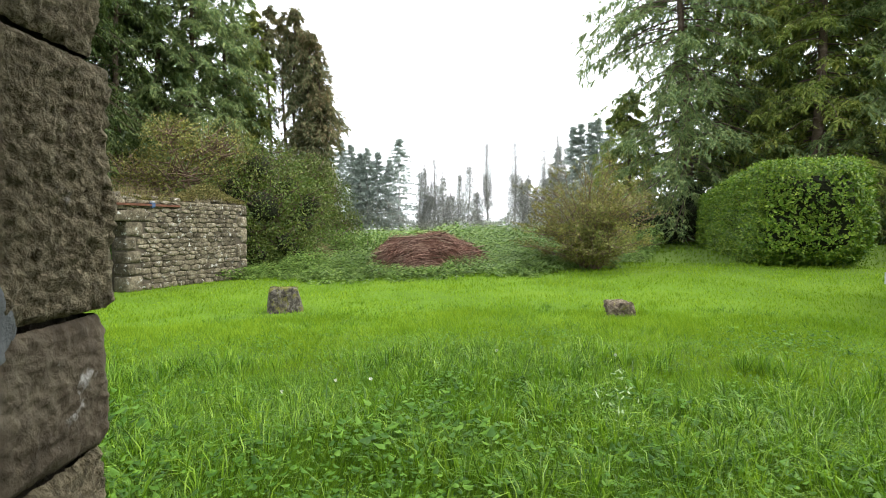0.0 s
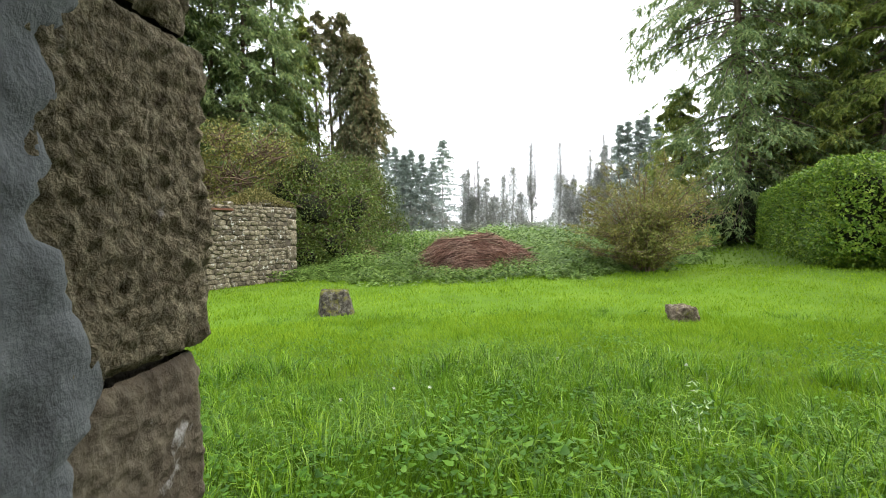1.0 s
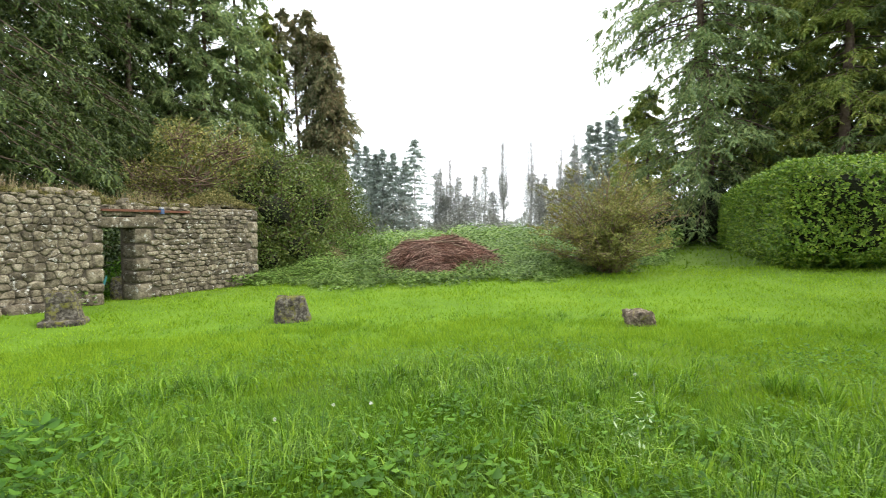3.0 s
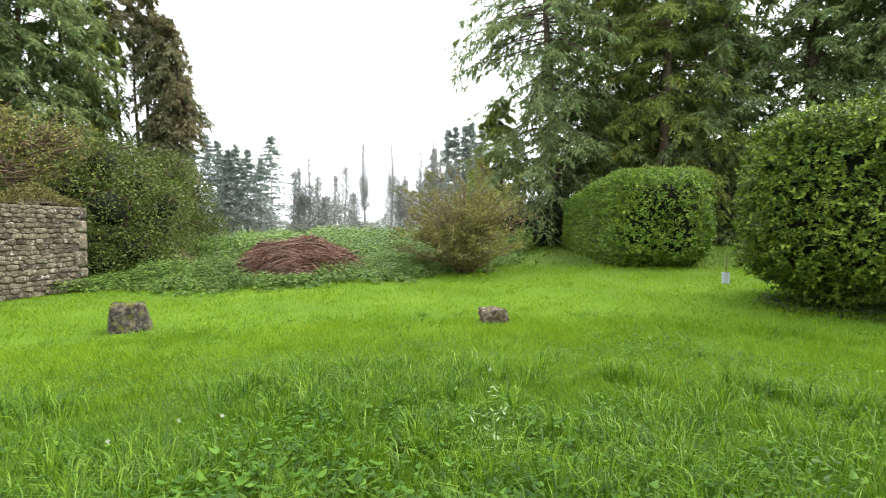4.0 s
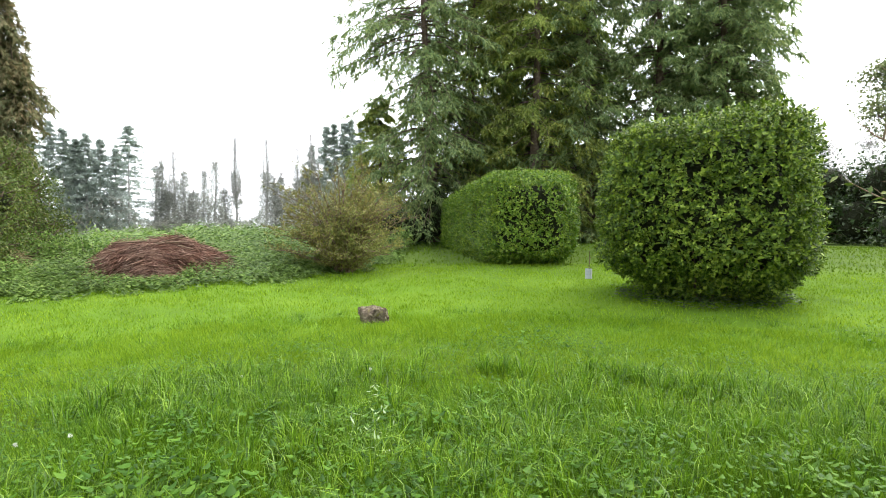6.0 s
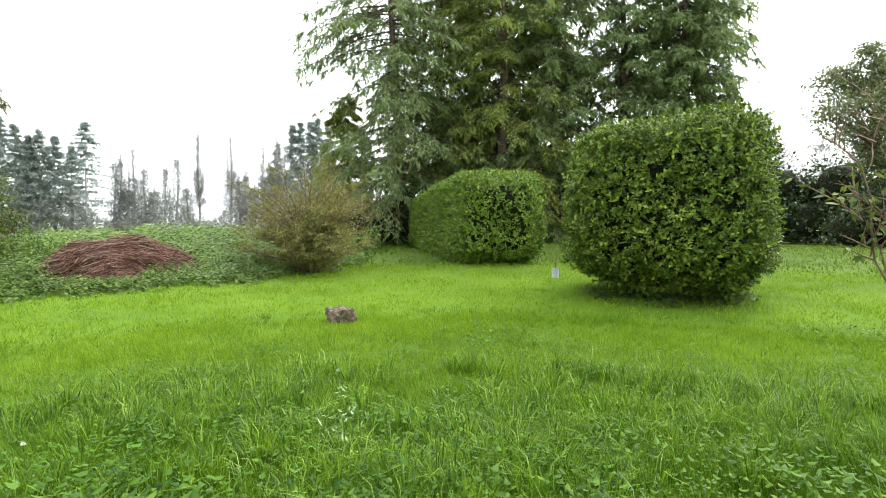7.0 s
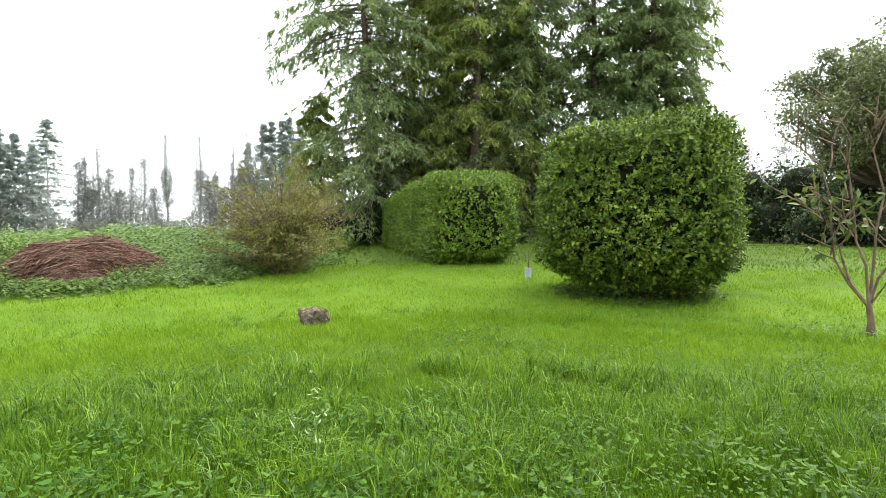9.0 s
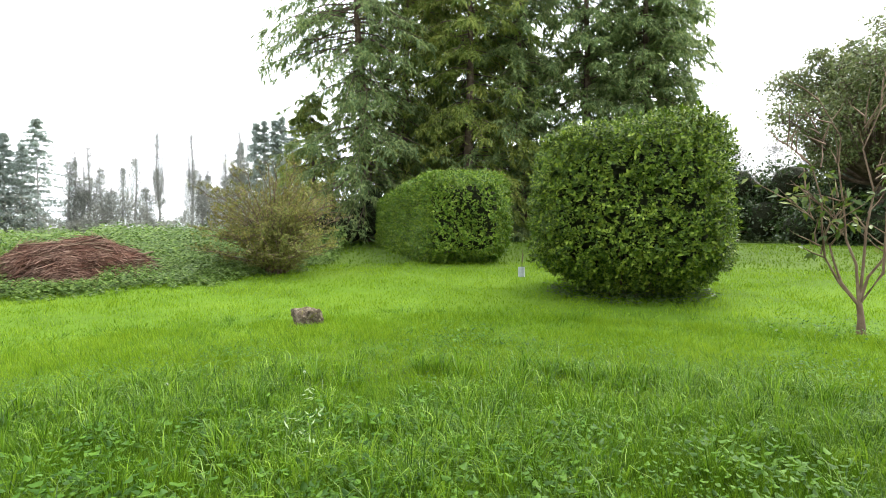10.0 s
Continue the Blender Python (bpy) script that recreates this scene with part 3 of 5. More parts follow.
def broadleaf(name, x, y, trunk_h, trunk_r, blobs, per_blob, leaf, material, bark, label, category, group="", twigs=0, stems=1, spread=0.3, inner=0.0):
    """Tree or shrub: stems and limbs to clumps of leaves; blobs are (dx, dy, z, radius)."""
    z0 = tz(x, y)
    t = thing(name, (x, y, z0), label, category, group)
    g = Geo()
    s = np.linspace(0, 1, 6)
    tops = []
    for i in range(stems):
        a = i * 2.4 + 0.5
        top = np.array([math.cos(a) * spread, math.sin(a) * spread, trunk_h]) if stems > 1 else np.array([0, 0, trunk_h])
        tops.append(top)
        P = np.array([0, 0, -0.05]) + (top - np.array([0, 0, -0.05])) * s[:, None] + RNG.normal(0, 0.03, (6, 3)) * s[:, None]
        tubes(g, P[None], (trunk_r * (1 - 0.45 * s) * (1 + 0.4 * np.exp(-s * 12)))[None], 8)
    link("trunk", g.mesh("trunk", True), bark, t)
    g, lg = Geo(), Geo()
    for j, (dx, dy, z, r) in enumerate(blobs):
        c = np.array([dx, dy, z])
        a = tops[j % stems]
        mid = (a + c) / 2 + np.array([0, 0, -0.1 * r]) + RNG.normal(0, 0.12 * r, 3)
        P = np.stack([a, (a + mid) / 2, mid, (mid + c) / 2, c])
        tubes(g, P[None], (trunk_r * 0.5 * np.array([1, 0.8, 0.6, 0.4, 0.15]))[None], 5)
        nt = max(6, twigs)
        w = sphere_ways(nt)
        w[:, 2] = np.abs(w[:, 2]) * 0.7 + 0.1
        st = c + RNG.normal(0, 0.2 * r, (nt, 3))
        k = np.linspace(0, 1, 4)[None, :, None]
        Pt = st[:, None] + w[:, None] * k * r * uni(0.7, 1.15, nt)[:, None, None] + RNG.normal(0, 0.05 * r, (nt, 4, 3)) * k
        tubes(g, Pt, np.full((nt, 1), min(0.03, trunk_r * 0.22)) * (1.05 - k[..., 0]), 4)
        nl = per_blob
        tip = Pt[RNG.integers(0, nt, nl), RNG.integers(1, 4, nl)]
        own = c + sphere_ways(nl) * (r * uni(0.35, 1.0, nl) ** 0.5)[:, None]
        pos = np.where(uni(0, 1, (nl, 1)) < 0.6, own + 0.0, tip + RNG.normal(0, 0.12 * r, (nl, 3)))
        wy = sphere_ways(nl) + np.array([0, 0, -0.3])
        L = leaf * uni(0.6, 1.35, nl)
        rhombi(lg, pos, wy, np.cross(wy, sphere_ways(nl) + np.array([0, 0, 0.6])), L, L * uni(0.45, 0.65, nl), 0.15)
    link("branchwork", g.mesh("branches"), bark, t, kind="stuff")
    link("foliage", lg.mesh("leaves"), material, t, kind="stuff")
    # near-black balls fill the clumps in place of the shade inside them
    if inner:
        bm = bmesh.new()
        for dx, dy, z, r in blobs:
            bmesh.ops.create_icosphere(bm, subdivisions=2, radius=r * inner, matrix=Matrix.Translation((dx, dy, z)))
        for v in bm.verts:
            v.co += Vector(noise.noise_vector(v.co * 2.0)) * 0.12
        me = bpy.data.meshes.new("inner_shade_fill")
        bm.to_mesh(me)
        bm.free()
        link("inner_shade_fill", me, CORE, t, kind="stuff")
    return t


# tall cedars on the far side of the lawn
for x, y, h, r, n, mat, lean, lab in ((11.6, 26.0, 18, 4.6, 250, CEDAR, -0.05, "tall cedar with an open crown and bare reddish trunk"),
                                      (14.2, 27.0, 18, 3.4, 220, CEDAR_LIGHT, 0.0, "tall drooping green cedar"),
                                      (16.1, 23.8, 18, 3.5, 290, CEDAR_LIGHT, 0.0, "tall dense drooping green cedar"),
                                      (19.1, 23.5, 18.5, 3.6, 290, CEDAR, 0.0, "tall dense dark green cedar"),
                                      (21.7, 21.4, 18.5, 3.5, 290, CEDAR, 0.0, "tall dense dark green cedar with hanging sprays"),
                                      (23.9, 19.4, 18.5, 3.2, 370, CEDAR, -0.01, "tall dense dark cedar at the end of the row")):
    openly = lean < -0.02
    conifer("cedar_tree", x, y, h, r, n, 37, 0.135, mat, BARK_RED, lab, lean=lean, trunk_r=0.3, bare=0.1 if openly else 0.04, strips=10, gap=0.12 if openly else 0.0, frond=0.62, droop=0.7 if openly else 0.62, group="cedars beyond the lawn", shape=1.2 if openly else 1.55, crowd=1.25 if openly else 1.45)
for x, y, h, r in ((17.0, 28.2, 18, 3.5), (20.4, 26.8, 18, 3.5), (25.6, 20.7, 18, 3.0)):
    conifer("cedar_tree", x, y, h, r, 200, 20, 0.24, CEDAR, BARK_RED, "dark cedar standing behind the front row", trunk_r=0.28, bare=0.03, strips=7, frond=0.7, group="cedars beyond the lawn", shape=1.5, crowd=1.4)
conifer("cypress_sapling", 9.9, 29.5, 8.0, 2.6, 170, 26, 0.12, CEDAR_LIGHT, BARK_RED, "young feathery light green cypress beside the cedars", trunk_r=0.12, bare=0.05)

# trees behind the ruin: dark cedars, slender trunks, then the thinning cypresses
for x, y, h, r, n, mat, bare, lab in ((-13.4, 14.4, 12.5, 4.3, 330, CEDAR_DARK, 0.03, "large dark cedar with sweeping branches behind the wall"),
                                      (-17.5, 15.0, 13, 3.8, 160, CEDAR_DARK, 0.03, "large dark cedar with sweeping branches"),
                                      (-13.0, 19.0, 14, 3.3, 290, CEDAR_DARK, 0.03, "tall dark cedar rising above the ruin"),
                                      (-12.6, 22.2, 15, 2.0, 150, CEDAR_DARK, 0.14, "tall slender cedar with a bare dark trunk"),
                                      (-11.7, 23.6, 15, 2.0, 150, CEDAR, 0.16, "tall slender cedar with thin foliage"),
                                      (-10.7, 24.4, 15, 2.2, 220, CEDAR, 0.10, "tall slender green cedar"),
                                      (-9.9, 26.0, 15, 2.0, 230, CEDAR, 0.06, "tall slender green cedar behind the others")):
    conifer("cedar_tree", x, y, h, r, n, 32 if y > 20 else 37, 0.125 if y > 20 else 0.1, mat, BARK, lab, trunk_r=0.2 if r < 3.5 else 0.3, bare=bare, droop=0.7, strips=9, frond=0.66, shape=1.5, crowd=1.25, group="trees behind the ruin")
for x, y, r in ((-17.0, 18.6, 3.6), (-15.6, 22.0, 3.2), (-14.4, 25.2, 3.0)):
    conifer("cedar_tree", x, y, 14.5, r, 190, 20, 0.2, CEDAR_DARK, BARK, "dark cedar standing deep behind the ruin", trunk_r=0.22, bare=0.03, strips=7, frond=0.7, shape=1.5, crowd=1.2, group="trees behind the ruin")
for x, y, h, r, n, mat, thin, lab in ((-9.1, 27.7, 12.2, 1.3, 190, CEDAR_LIGHT, None, "slender drooping green cypress"),
                                      (-8.4, 27.9, 12.5, 0.9, 130, CYPRESS, (0.25, 0.8, 0.97), "drooping cypress with a bare lower stem"),
                                      (-7.8, 28.5, 12.3, 0.85, 120, CYPRESS, (0.25, 0.84, 0.97), "drooping cypress turning brown, thin in the middle"),
                                      (-7.2, 28.2, 12.4, 0.9, 150, CYPRESS, (0.25, 0.76, 0.93), "drooping cypress with brown tips"),
                                      (-6.5, 28.0, 11.2, 1.2, 230, CYPRESS, None, "drooping cypress turning brown with ragged edge"),
                                      (-5.9, 27.6, 8.6, 1.1, 170, CYPRESS, None, "low drooping cypress at the end of the row")):
    conifer("cypress_tree", x, y, h, r, n, 28, 0.12, mat, BARK, lab, trunk_r=0.13, bare=0.05, droop=1.25, strips=8, frond=0.62, shape=1.5, crowd=0.95, thin=thin, group="trees behind the ruin")

# shrubs at the end of the ruin
broadleaf("hawthorn_shrub", -6.0, 18.9, 1.6, 0.12, [(0.2, -0.4, 2.1, 1.3), (-0.9, 0, 2.6, 1.2), (1.1, 0.3, 1.5, 1.2), (0.9, -0.6, 0.9, 0.9), (-0.2, 0.3, 3.4, 1.1), (0.7, 0.5, 2.8, 1.0), (-0.3, -0.9, 1.1, 0.9), (1.2, -0.3, 0.6, 0.9), (0.1, -0.9, 0.5, 0.8), (1.4, 0.6, 2.2, 1.0)], 2300, 0.085, SHRUB_GREEN, BARK, "dense yellowish-green shrub beside the ruined wall", "shrub", "shrubs by the ruin", 30, 3, 0.3, 0.4)
broadleaf("hawthorn_shrub", -8.3, 18.4, 2.2, 0.12, [(0, 0, 3.2, 1.4), (-1.1, 0.2, 2.7, 1.1), (0.9, 0.4, 3.9, 1.2), (-0.4, -0.3, 4.3, 0.9), (1.4, 0.8, 3.0, 1.1), (-1.9, 0.5, 3.0, 1.1)], 1600, 0.085, SHRUB, BARK_PALE, "thin twiggy shrub with yellowing leaves", "shrub", "shrubs by the ruin", 60, 3)
broadleaf("elder_shrub", -5.0, 23.2, 1.5, 0.1, [(0, 0, 1.8, 1.3), (0.9, 0.2, 1.2, 1.0), (-0.9, 0, 2.6, 1.2), (-0.2, 0.1, 3.4, 1.0), (-1.6, 0.2, 3.6, 1.2), (0.4, 0.2, 2.6, 1.0)], 1900, 0.09, SHRUB_GREEN, BARK, "rough green shrub under the cypress", "shrub", "shrubs by the ruin", 30, 3)
broadleaf("bramble_bush", -3.9, 20.8, 0.5, 0.05, [(0, 0, 0.7, 0.8), (0.9, -0.4, 0.5, 0.7), (1.6, -1.4, 0.5, 0.7)], 1000, 0.09, NETTLE, BARK, "low mound of brambles on the bank", "bush", "", 10, 3)

# open shrub in front of the bank
def arching_shrub(x, y, wide, tall, stems, material, bark, label):
    """Many thin stems from one foot that rise, arch over and break into leafy twigs."""
    t = thing("open_shrub", (x, y, tz(x, y)), label, "shrub")
    s = np.linspace(0, 1, 8)
    a = uni(0, 2 * np.pi, stems)
    reach = np.sqrt(uni(0.02, 1, stems)) * wide
    up = tall * np.sqrt(np.clip(1.05 - 0.7 * (reach / wide) ** 2, 0.05, 1)) * uni(0.22, 1.0, stems) ** 0.8
    foot = uni(0.0, 0.28, stems)
    P = np.zeros((stems, 8, 3))
    rad = foot[:, None] + (reach - foot)[:, None] * s ** 1.5
    P[..., 0], P[..., 1] = np.cos(a)[:, None] * rad, np.sin(a)[:, None] * rad
    P[..., 2] = up[:, None] * (1.35 * s - 0.35 * s ** 3) - 0.03
    P += RNG.normal(0, 0.06, P.shape) * s[None, :, None]
    g = Geo()
    tubes(g, P, 0.018 * (1.1 - s)[None] * np.ones((stems, 1)) + 0.003, 4)
    n = stems * 20
    i, f = RNG.integers(0, stems, n), uni(0.12, 0.98, n) * 7
    lo = f.astype(int)
    fr = (f - lo)[:, None]
    st = P[i, lo] * (1 - fr) + P[i, lo + 1] * fr
    w = unit(sphere_ways(n) * np.array([1, 1, 0.6]) + unit(P[i, -1] - P[i, 0]) * 0.5 + np.array([0, 0, 0.3]))
    k = np.linspace(0, 1, 4)[None, :, None]
    Q = st[:, None] + w[:, None] * k * uni(0.15, 0.65, n)[:, None, None] + RNG.normal(0, 0.03, (n, 4, 3)) * k
    tubes(g, Q, 0.0055 * (1.2 - k[..., 0]) * np.ones((n, 1)), 3)
    link("branchwork", g.mesh("branches"), bark, t, kind="stuff")
    m = n * 22
    i = RNG.integers(0, n, m)
    dense = 0.5 + 0.5 * wob(st[i, 0] * 1.5, st[i, 2] * 1.5 + st[i, 1], 1.9, 0.4) - 0.22 * (st[i, 2] / tall - 0.4)
    i = i[uni(0, 1, m) < dense + 0.25]
    m = len(i)
    f = uni(0.2, 1.0, m)[:, None]
    pos = st[i] + (Q[i, 3] - st[i]) * f + RNG.normal(0, 0.025, (m, 3))
    wy = sphere_ways(m) + np.array([0, 0, -0.2])
    L = uni(0.035, 0.075, m)
    g = Geo()
    rhombi(g, pos, wy, np.cross(wy, sphere_ways(m) + np.array([0, 0, 0.6])), L, L * uni(0.45, 0.65, m), 0.15)
    link("foliage", g.mesh("leaves"), material, t, kind="stuff")


arching_shrub(4.2, 15.6, 2.1, 3.15, 120, SHRUB, BARK_PALE, "open twiggy shrub with yellowing autumn leaves")

# dark hedge foot by the cedar
broadleaf("ivy_hedge", 9.6, 24.6, 0.6, 0.06, [(-1.6, 0, 0.7, 0.8), (-0.6, 0.2, 0.8, 0.9), (0.4, 0, 0.8, 0.9), (1.2, 0, 1.1, 1.0), (1.6, 0.2, 2.0, 0.8)], 1900, 0.09, IVY, BARK, "dark ivy and bramble hedge under the cedar", "hedge", "", 20, 4, 0.6, 0.75)

# oak and shrubs across the field
RNG = np.random.default_rng(21)
clumps = []
for _ in range(84):
    w = sphere_ways(1)[0]
    k = uni(0.45, 1.0)
    clumps.append((w[0] * 6.0 * k, w[1] * 6.0 * k, 8.0 + w[2] * 4.6 * k, uni(0.8, 1.5)))
broadleaf("oak_tree", 39.0, 15.0, 3.6, 0.4, clumps, 620, 0.2, OAK, BARK, "large broad oak at the edge of the field", "oak tree", "", 14)
for x, y, r, h in ((42, 25.5, 2.4, 3.4), (43, 21.8, 2.5, 3.4), (43.5, 18.3, 2.5, 3.0), (44, 14.8, 2.5, 2.8), (44, 11.5, 2.5, 2.8), (41.5, 29.3, 2.5, 3.6), (41, 33.0, 2.5, 3.6), (40.5, 37, 2.6, 3.6), (44, 7.5, 2.5, 2.8)):
    broadleaf("field_shrub", x, y, 0.8, 0.12, [(0, 0, 0.55 * h, r), (-1.2, 1.3, 0.5 * h, r * 0.85), (1.0, -1.3, 0.55 * h, r * 0.85), (0.2, 0.2, 1.2 * h, r * 0.95), (0, 1.8, 0.95 * h, r * 0.7)], 800, 0.29, IVY, BARK, "dark evergreen shrub along the field edge", "shrub", "shrubs along the field edge", 14, 3, 0.5, 0.62)
for x, y in ((36.6, 16.4), (37.0, 12.6)):
    broadleaf("field_shrub", x, y, 0.8, 0.12, [(0, 0, 1.2, 1.7), (-0.9, 1.3, 1.0, 1.5), (0.8, -1.4, 1.1, 1.5), (0.2, 0.2, 2.3, 1.4)], 800, 0.24, IVY, BARK, "dark evergreen shrub under the oak", "shrub", "shrubs along the field edge", 14, 3, 0.5, 0.62)
g = Geo()
n = 12000
y = uni(2, 46, n)
x = 45.5 - 0.004 * (y - 16) ** 2 + uni(0, 2.5, n)
hz = uni(0, 1, n) * (1.6 + 0.5 * wob(y, x * 0, 0.9))
rhombi(g, np.stack([x, y, terrain(x, y) + hz], 1), sphere_ways(n), sphere_ways(n), uni(0.2, 0.42, n), uni(0.12, 0.24, n))
tagged(link("field_hedgerow", g.mesh("field_hedgerow"), IVY), "low dark hedgerow along the far edge of the field", "hedge", kind="stuff")
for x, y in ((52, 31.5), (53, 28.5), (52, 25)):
    broadleaf("willow_tree", x, y, 3.0, 0.16, [(0, 0, 6.4, 1.8), (0.8, -1.2, 5.4, 1.8), (-0.9, 1.2, 5.0, 1.8), (0, 0, 8.0, 1.3)], 320, 0.17, FAR_IVY_HAZED, BARK_HAZED, "thinly leaved tree beyond the field, paled by haze in its colour", "tree", "pale trees beyond the field", 60, 3, 0.5)


# ---- distant row of dead, ivy-clad trunks and conifers ----
def ivy_trunk(x, y, top, wide, twiggy):
    z0 = tz(x, y)
    h = top - z0
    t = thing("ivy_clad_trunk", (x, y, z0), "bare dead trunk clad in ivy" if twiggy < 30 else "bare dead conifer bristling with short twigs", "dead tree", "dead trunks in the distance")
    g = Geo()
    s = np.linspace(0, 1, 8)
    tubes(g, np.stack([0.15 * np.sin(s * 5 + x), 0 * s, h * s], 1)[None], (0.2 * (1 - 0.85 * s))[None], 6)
    link("trunk", g.mesh("trunk", True), BARK_HAZED, t)
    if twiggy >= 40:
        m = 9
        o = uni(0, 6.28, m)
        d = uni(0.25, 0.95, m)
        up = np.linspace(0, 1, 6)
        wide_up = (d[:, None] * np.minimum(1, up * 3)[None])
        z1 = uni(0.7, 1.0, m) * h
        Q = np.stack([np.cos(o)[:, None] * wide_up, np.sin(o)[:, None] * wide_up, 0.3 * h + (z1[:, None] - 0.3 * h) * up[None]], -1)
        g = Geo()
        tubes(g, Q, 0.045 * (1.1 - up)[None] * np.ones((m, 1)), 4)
        link("stemwork", g.mesh("leaders"), BARK_HAZED, t, kind="stuff")
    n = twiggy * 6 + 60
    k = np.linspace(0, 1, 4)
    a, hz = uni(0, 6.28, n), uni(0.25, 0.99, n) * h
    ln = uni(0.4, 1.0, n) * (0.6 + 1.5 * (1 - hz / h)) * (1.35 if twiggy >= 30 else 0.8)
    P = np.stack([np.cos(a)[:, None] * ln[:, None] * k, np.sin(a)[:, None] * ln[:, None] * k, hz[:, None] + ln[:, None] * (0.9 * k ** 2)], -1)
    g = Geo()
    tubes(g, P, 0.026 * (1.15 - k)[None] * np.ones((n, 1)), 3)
    link("twigwork", g.mesh("twigs"), BARK_HAZED, t, kind="stuff")
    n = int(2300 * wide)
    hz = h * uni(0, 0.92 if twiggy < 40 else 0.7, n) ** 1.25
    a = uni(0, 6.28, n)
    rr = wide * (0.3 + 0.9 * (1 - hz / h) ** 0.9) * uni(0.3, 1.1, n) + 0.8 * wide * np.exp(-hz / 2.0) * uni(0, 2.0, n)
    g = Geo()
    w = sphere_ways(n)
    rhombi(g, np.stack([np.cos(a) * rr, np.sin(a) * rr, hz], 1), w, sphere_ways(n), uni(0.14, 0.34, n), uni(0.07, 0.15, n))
    link("ivy", g.mesh("ivy"), FAR_IVY_HAZED, t, kind="stuff")


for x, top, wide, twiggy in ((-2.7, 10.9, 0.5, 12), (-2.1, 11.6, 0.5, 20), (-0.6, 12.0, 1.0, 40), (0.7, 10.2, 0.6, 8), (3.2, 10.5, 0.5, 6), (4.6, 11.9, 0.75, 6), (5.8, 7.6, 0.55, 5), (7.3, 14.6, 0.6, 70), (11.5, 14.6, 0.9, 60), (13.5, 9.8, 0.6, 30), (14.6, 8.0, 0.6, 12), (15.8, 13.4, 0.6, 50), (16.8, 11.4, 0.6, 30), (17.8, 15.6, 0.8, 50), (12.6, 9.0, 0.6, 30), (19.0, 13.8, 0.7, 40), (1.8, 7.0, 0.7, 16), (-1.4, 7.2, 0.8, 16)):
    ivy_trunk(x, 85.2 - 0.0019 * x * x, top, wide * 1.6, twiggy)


def distant_spruce(x, y, height, radius):
    """A far conifer: whorls of level limbs with short hanging twigs, and gaps between the whorls."""
    t = thing("distant_conifer", (x, y, tz(x, y)), "distant conifer, greyed by haze put into its colour", "conifer tree", "distant conifers")
    u = np.linspace(0, 1, 6)
    g = Geo()
    tubes(g, np.stack([0 * u, 0 * u, height * u], 1)[None], (0.2 * (1.02 - u))[None], 6)
    link("trunk", g.mesh("trunk", True), BARK_HAZED, t)
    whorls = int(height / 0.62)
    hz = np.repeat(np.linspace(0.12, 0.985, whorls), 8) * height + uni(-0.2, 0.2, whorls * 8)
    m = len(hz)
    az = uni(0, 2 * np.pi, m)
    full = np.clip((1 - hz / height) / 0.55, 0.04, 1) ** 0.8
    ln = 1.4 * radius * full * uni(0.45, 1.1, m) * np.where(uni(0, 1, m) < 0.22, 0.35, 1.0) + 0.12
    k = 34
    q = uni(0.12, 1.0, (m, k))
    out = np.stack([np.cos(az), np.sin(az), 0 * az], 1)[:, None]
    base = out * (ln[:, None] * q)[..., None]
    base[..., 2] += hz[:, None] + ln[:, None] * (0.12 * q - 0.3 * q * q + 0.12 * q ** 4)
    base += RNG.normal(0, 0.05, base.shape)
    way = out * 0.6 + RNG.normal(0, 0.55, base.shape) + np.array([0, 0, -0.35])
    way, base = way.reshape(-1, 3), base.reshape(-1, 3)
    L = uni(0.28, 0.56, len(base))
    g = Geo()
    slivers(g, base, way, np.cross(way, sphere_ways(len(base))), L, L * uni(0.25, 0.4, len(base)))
    link("crown", g.mesh("crown"), FAR_HAZED, t, kind="stuff")


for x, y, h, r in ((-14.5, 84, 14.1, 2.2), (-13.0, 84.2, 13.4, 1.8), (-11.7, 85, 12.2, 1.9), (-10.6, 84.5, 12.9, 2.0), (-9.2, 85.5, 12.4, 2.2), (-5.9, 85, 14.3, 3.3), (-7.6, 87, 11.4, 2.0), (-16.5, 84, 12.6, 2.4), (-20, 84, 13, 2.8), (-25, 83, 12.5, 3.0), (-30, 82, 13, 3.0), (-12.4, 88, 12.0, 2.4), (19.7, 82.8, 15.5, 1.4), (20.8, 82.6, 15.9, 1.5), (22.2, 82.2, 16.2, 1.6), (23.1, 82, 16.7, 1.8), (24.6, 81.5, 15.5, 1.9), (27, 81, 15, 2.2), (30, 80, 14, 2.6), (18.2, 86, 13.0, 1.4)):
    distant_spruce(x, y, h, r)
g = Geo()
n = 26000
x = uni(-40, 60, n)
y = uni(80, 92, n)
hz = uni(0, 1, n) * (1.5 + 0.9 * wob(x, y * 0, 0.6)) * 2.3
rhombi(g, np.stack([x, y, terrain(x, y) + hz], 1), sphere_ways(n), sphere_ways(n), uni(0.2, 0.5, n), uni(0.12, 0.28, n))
tagged(link("distant_scrub", g.mesh("distant_scrub"), FAR_IVY_HAZED), "low grey-green scrub along the far edge, with haze in its colour", "scrub", kind="stuff")


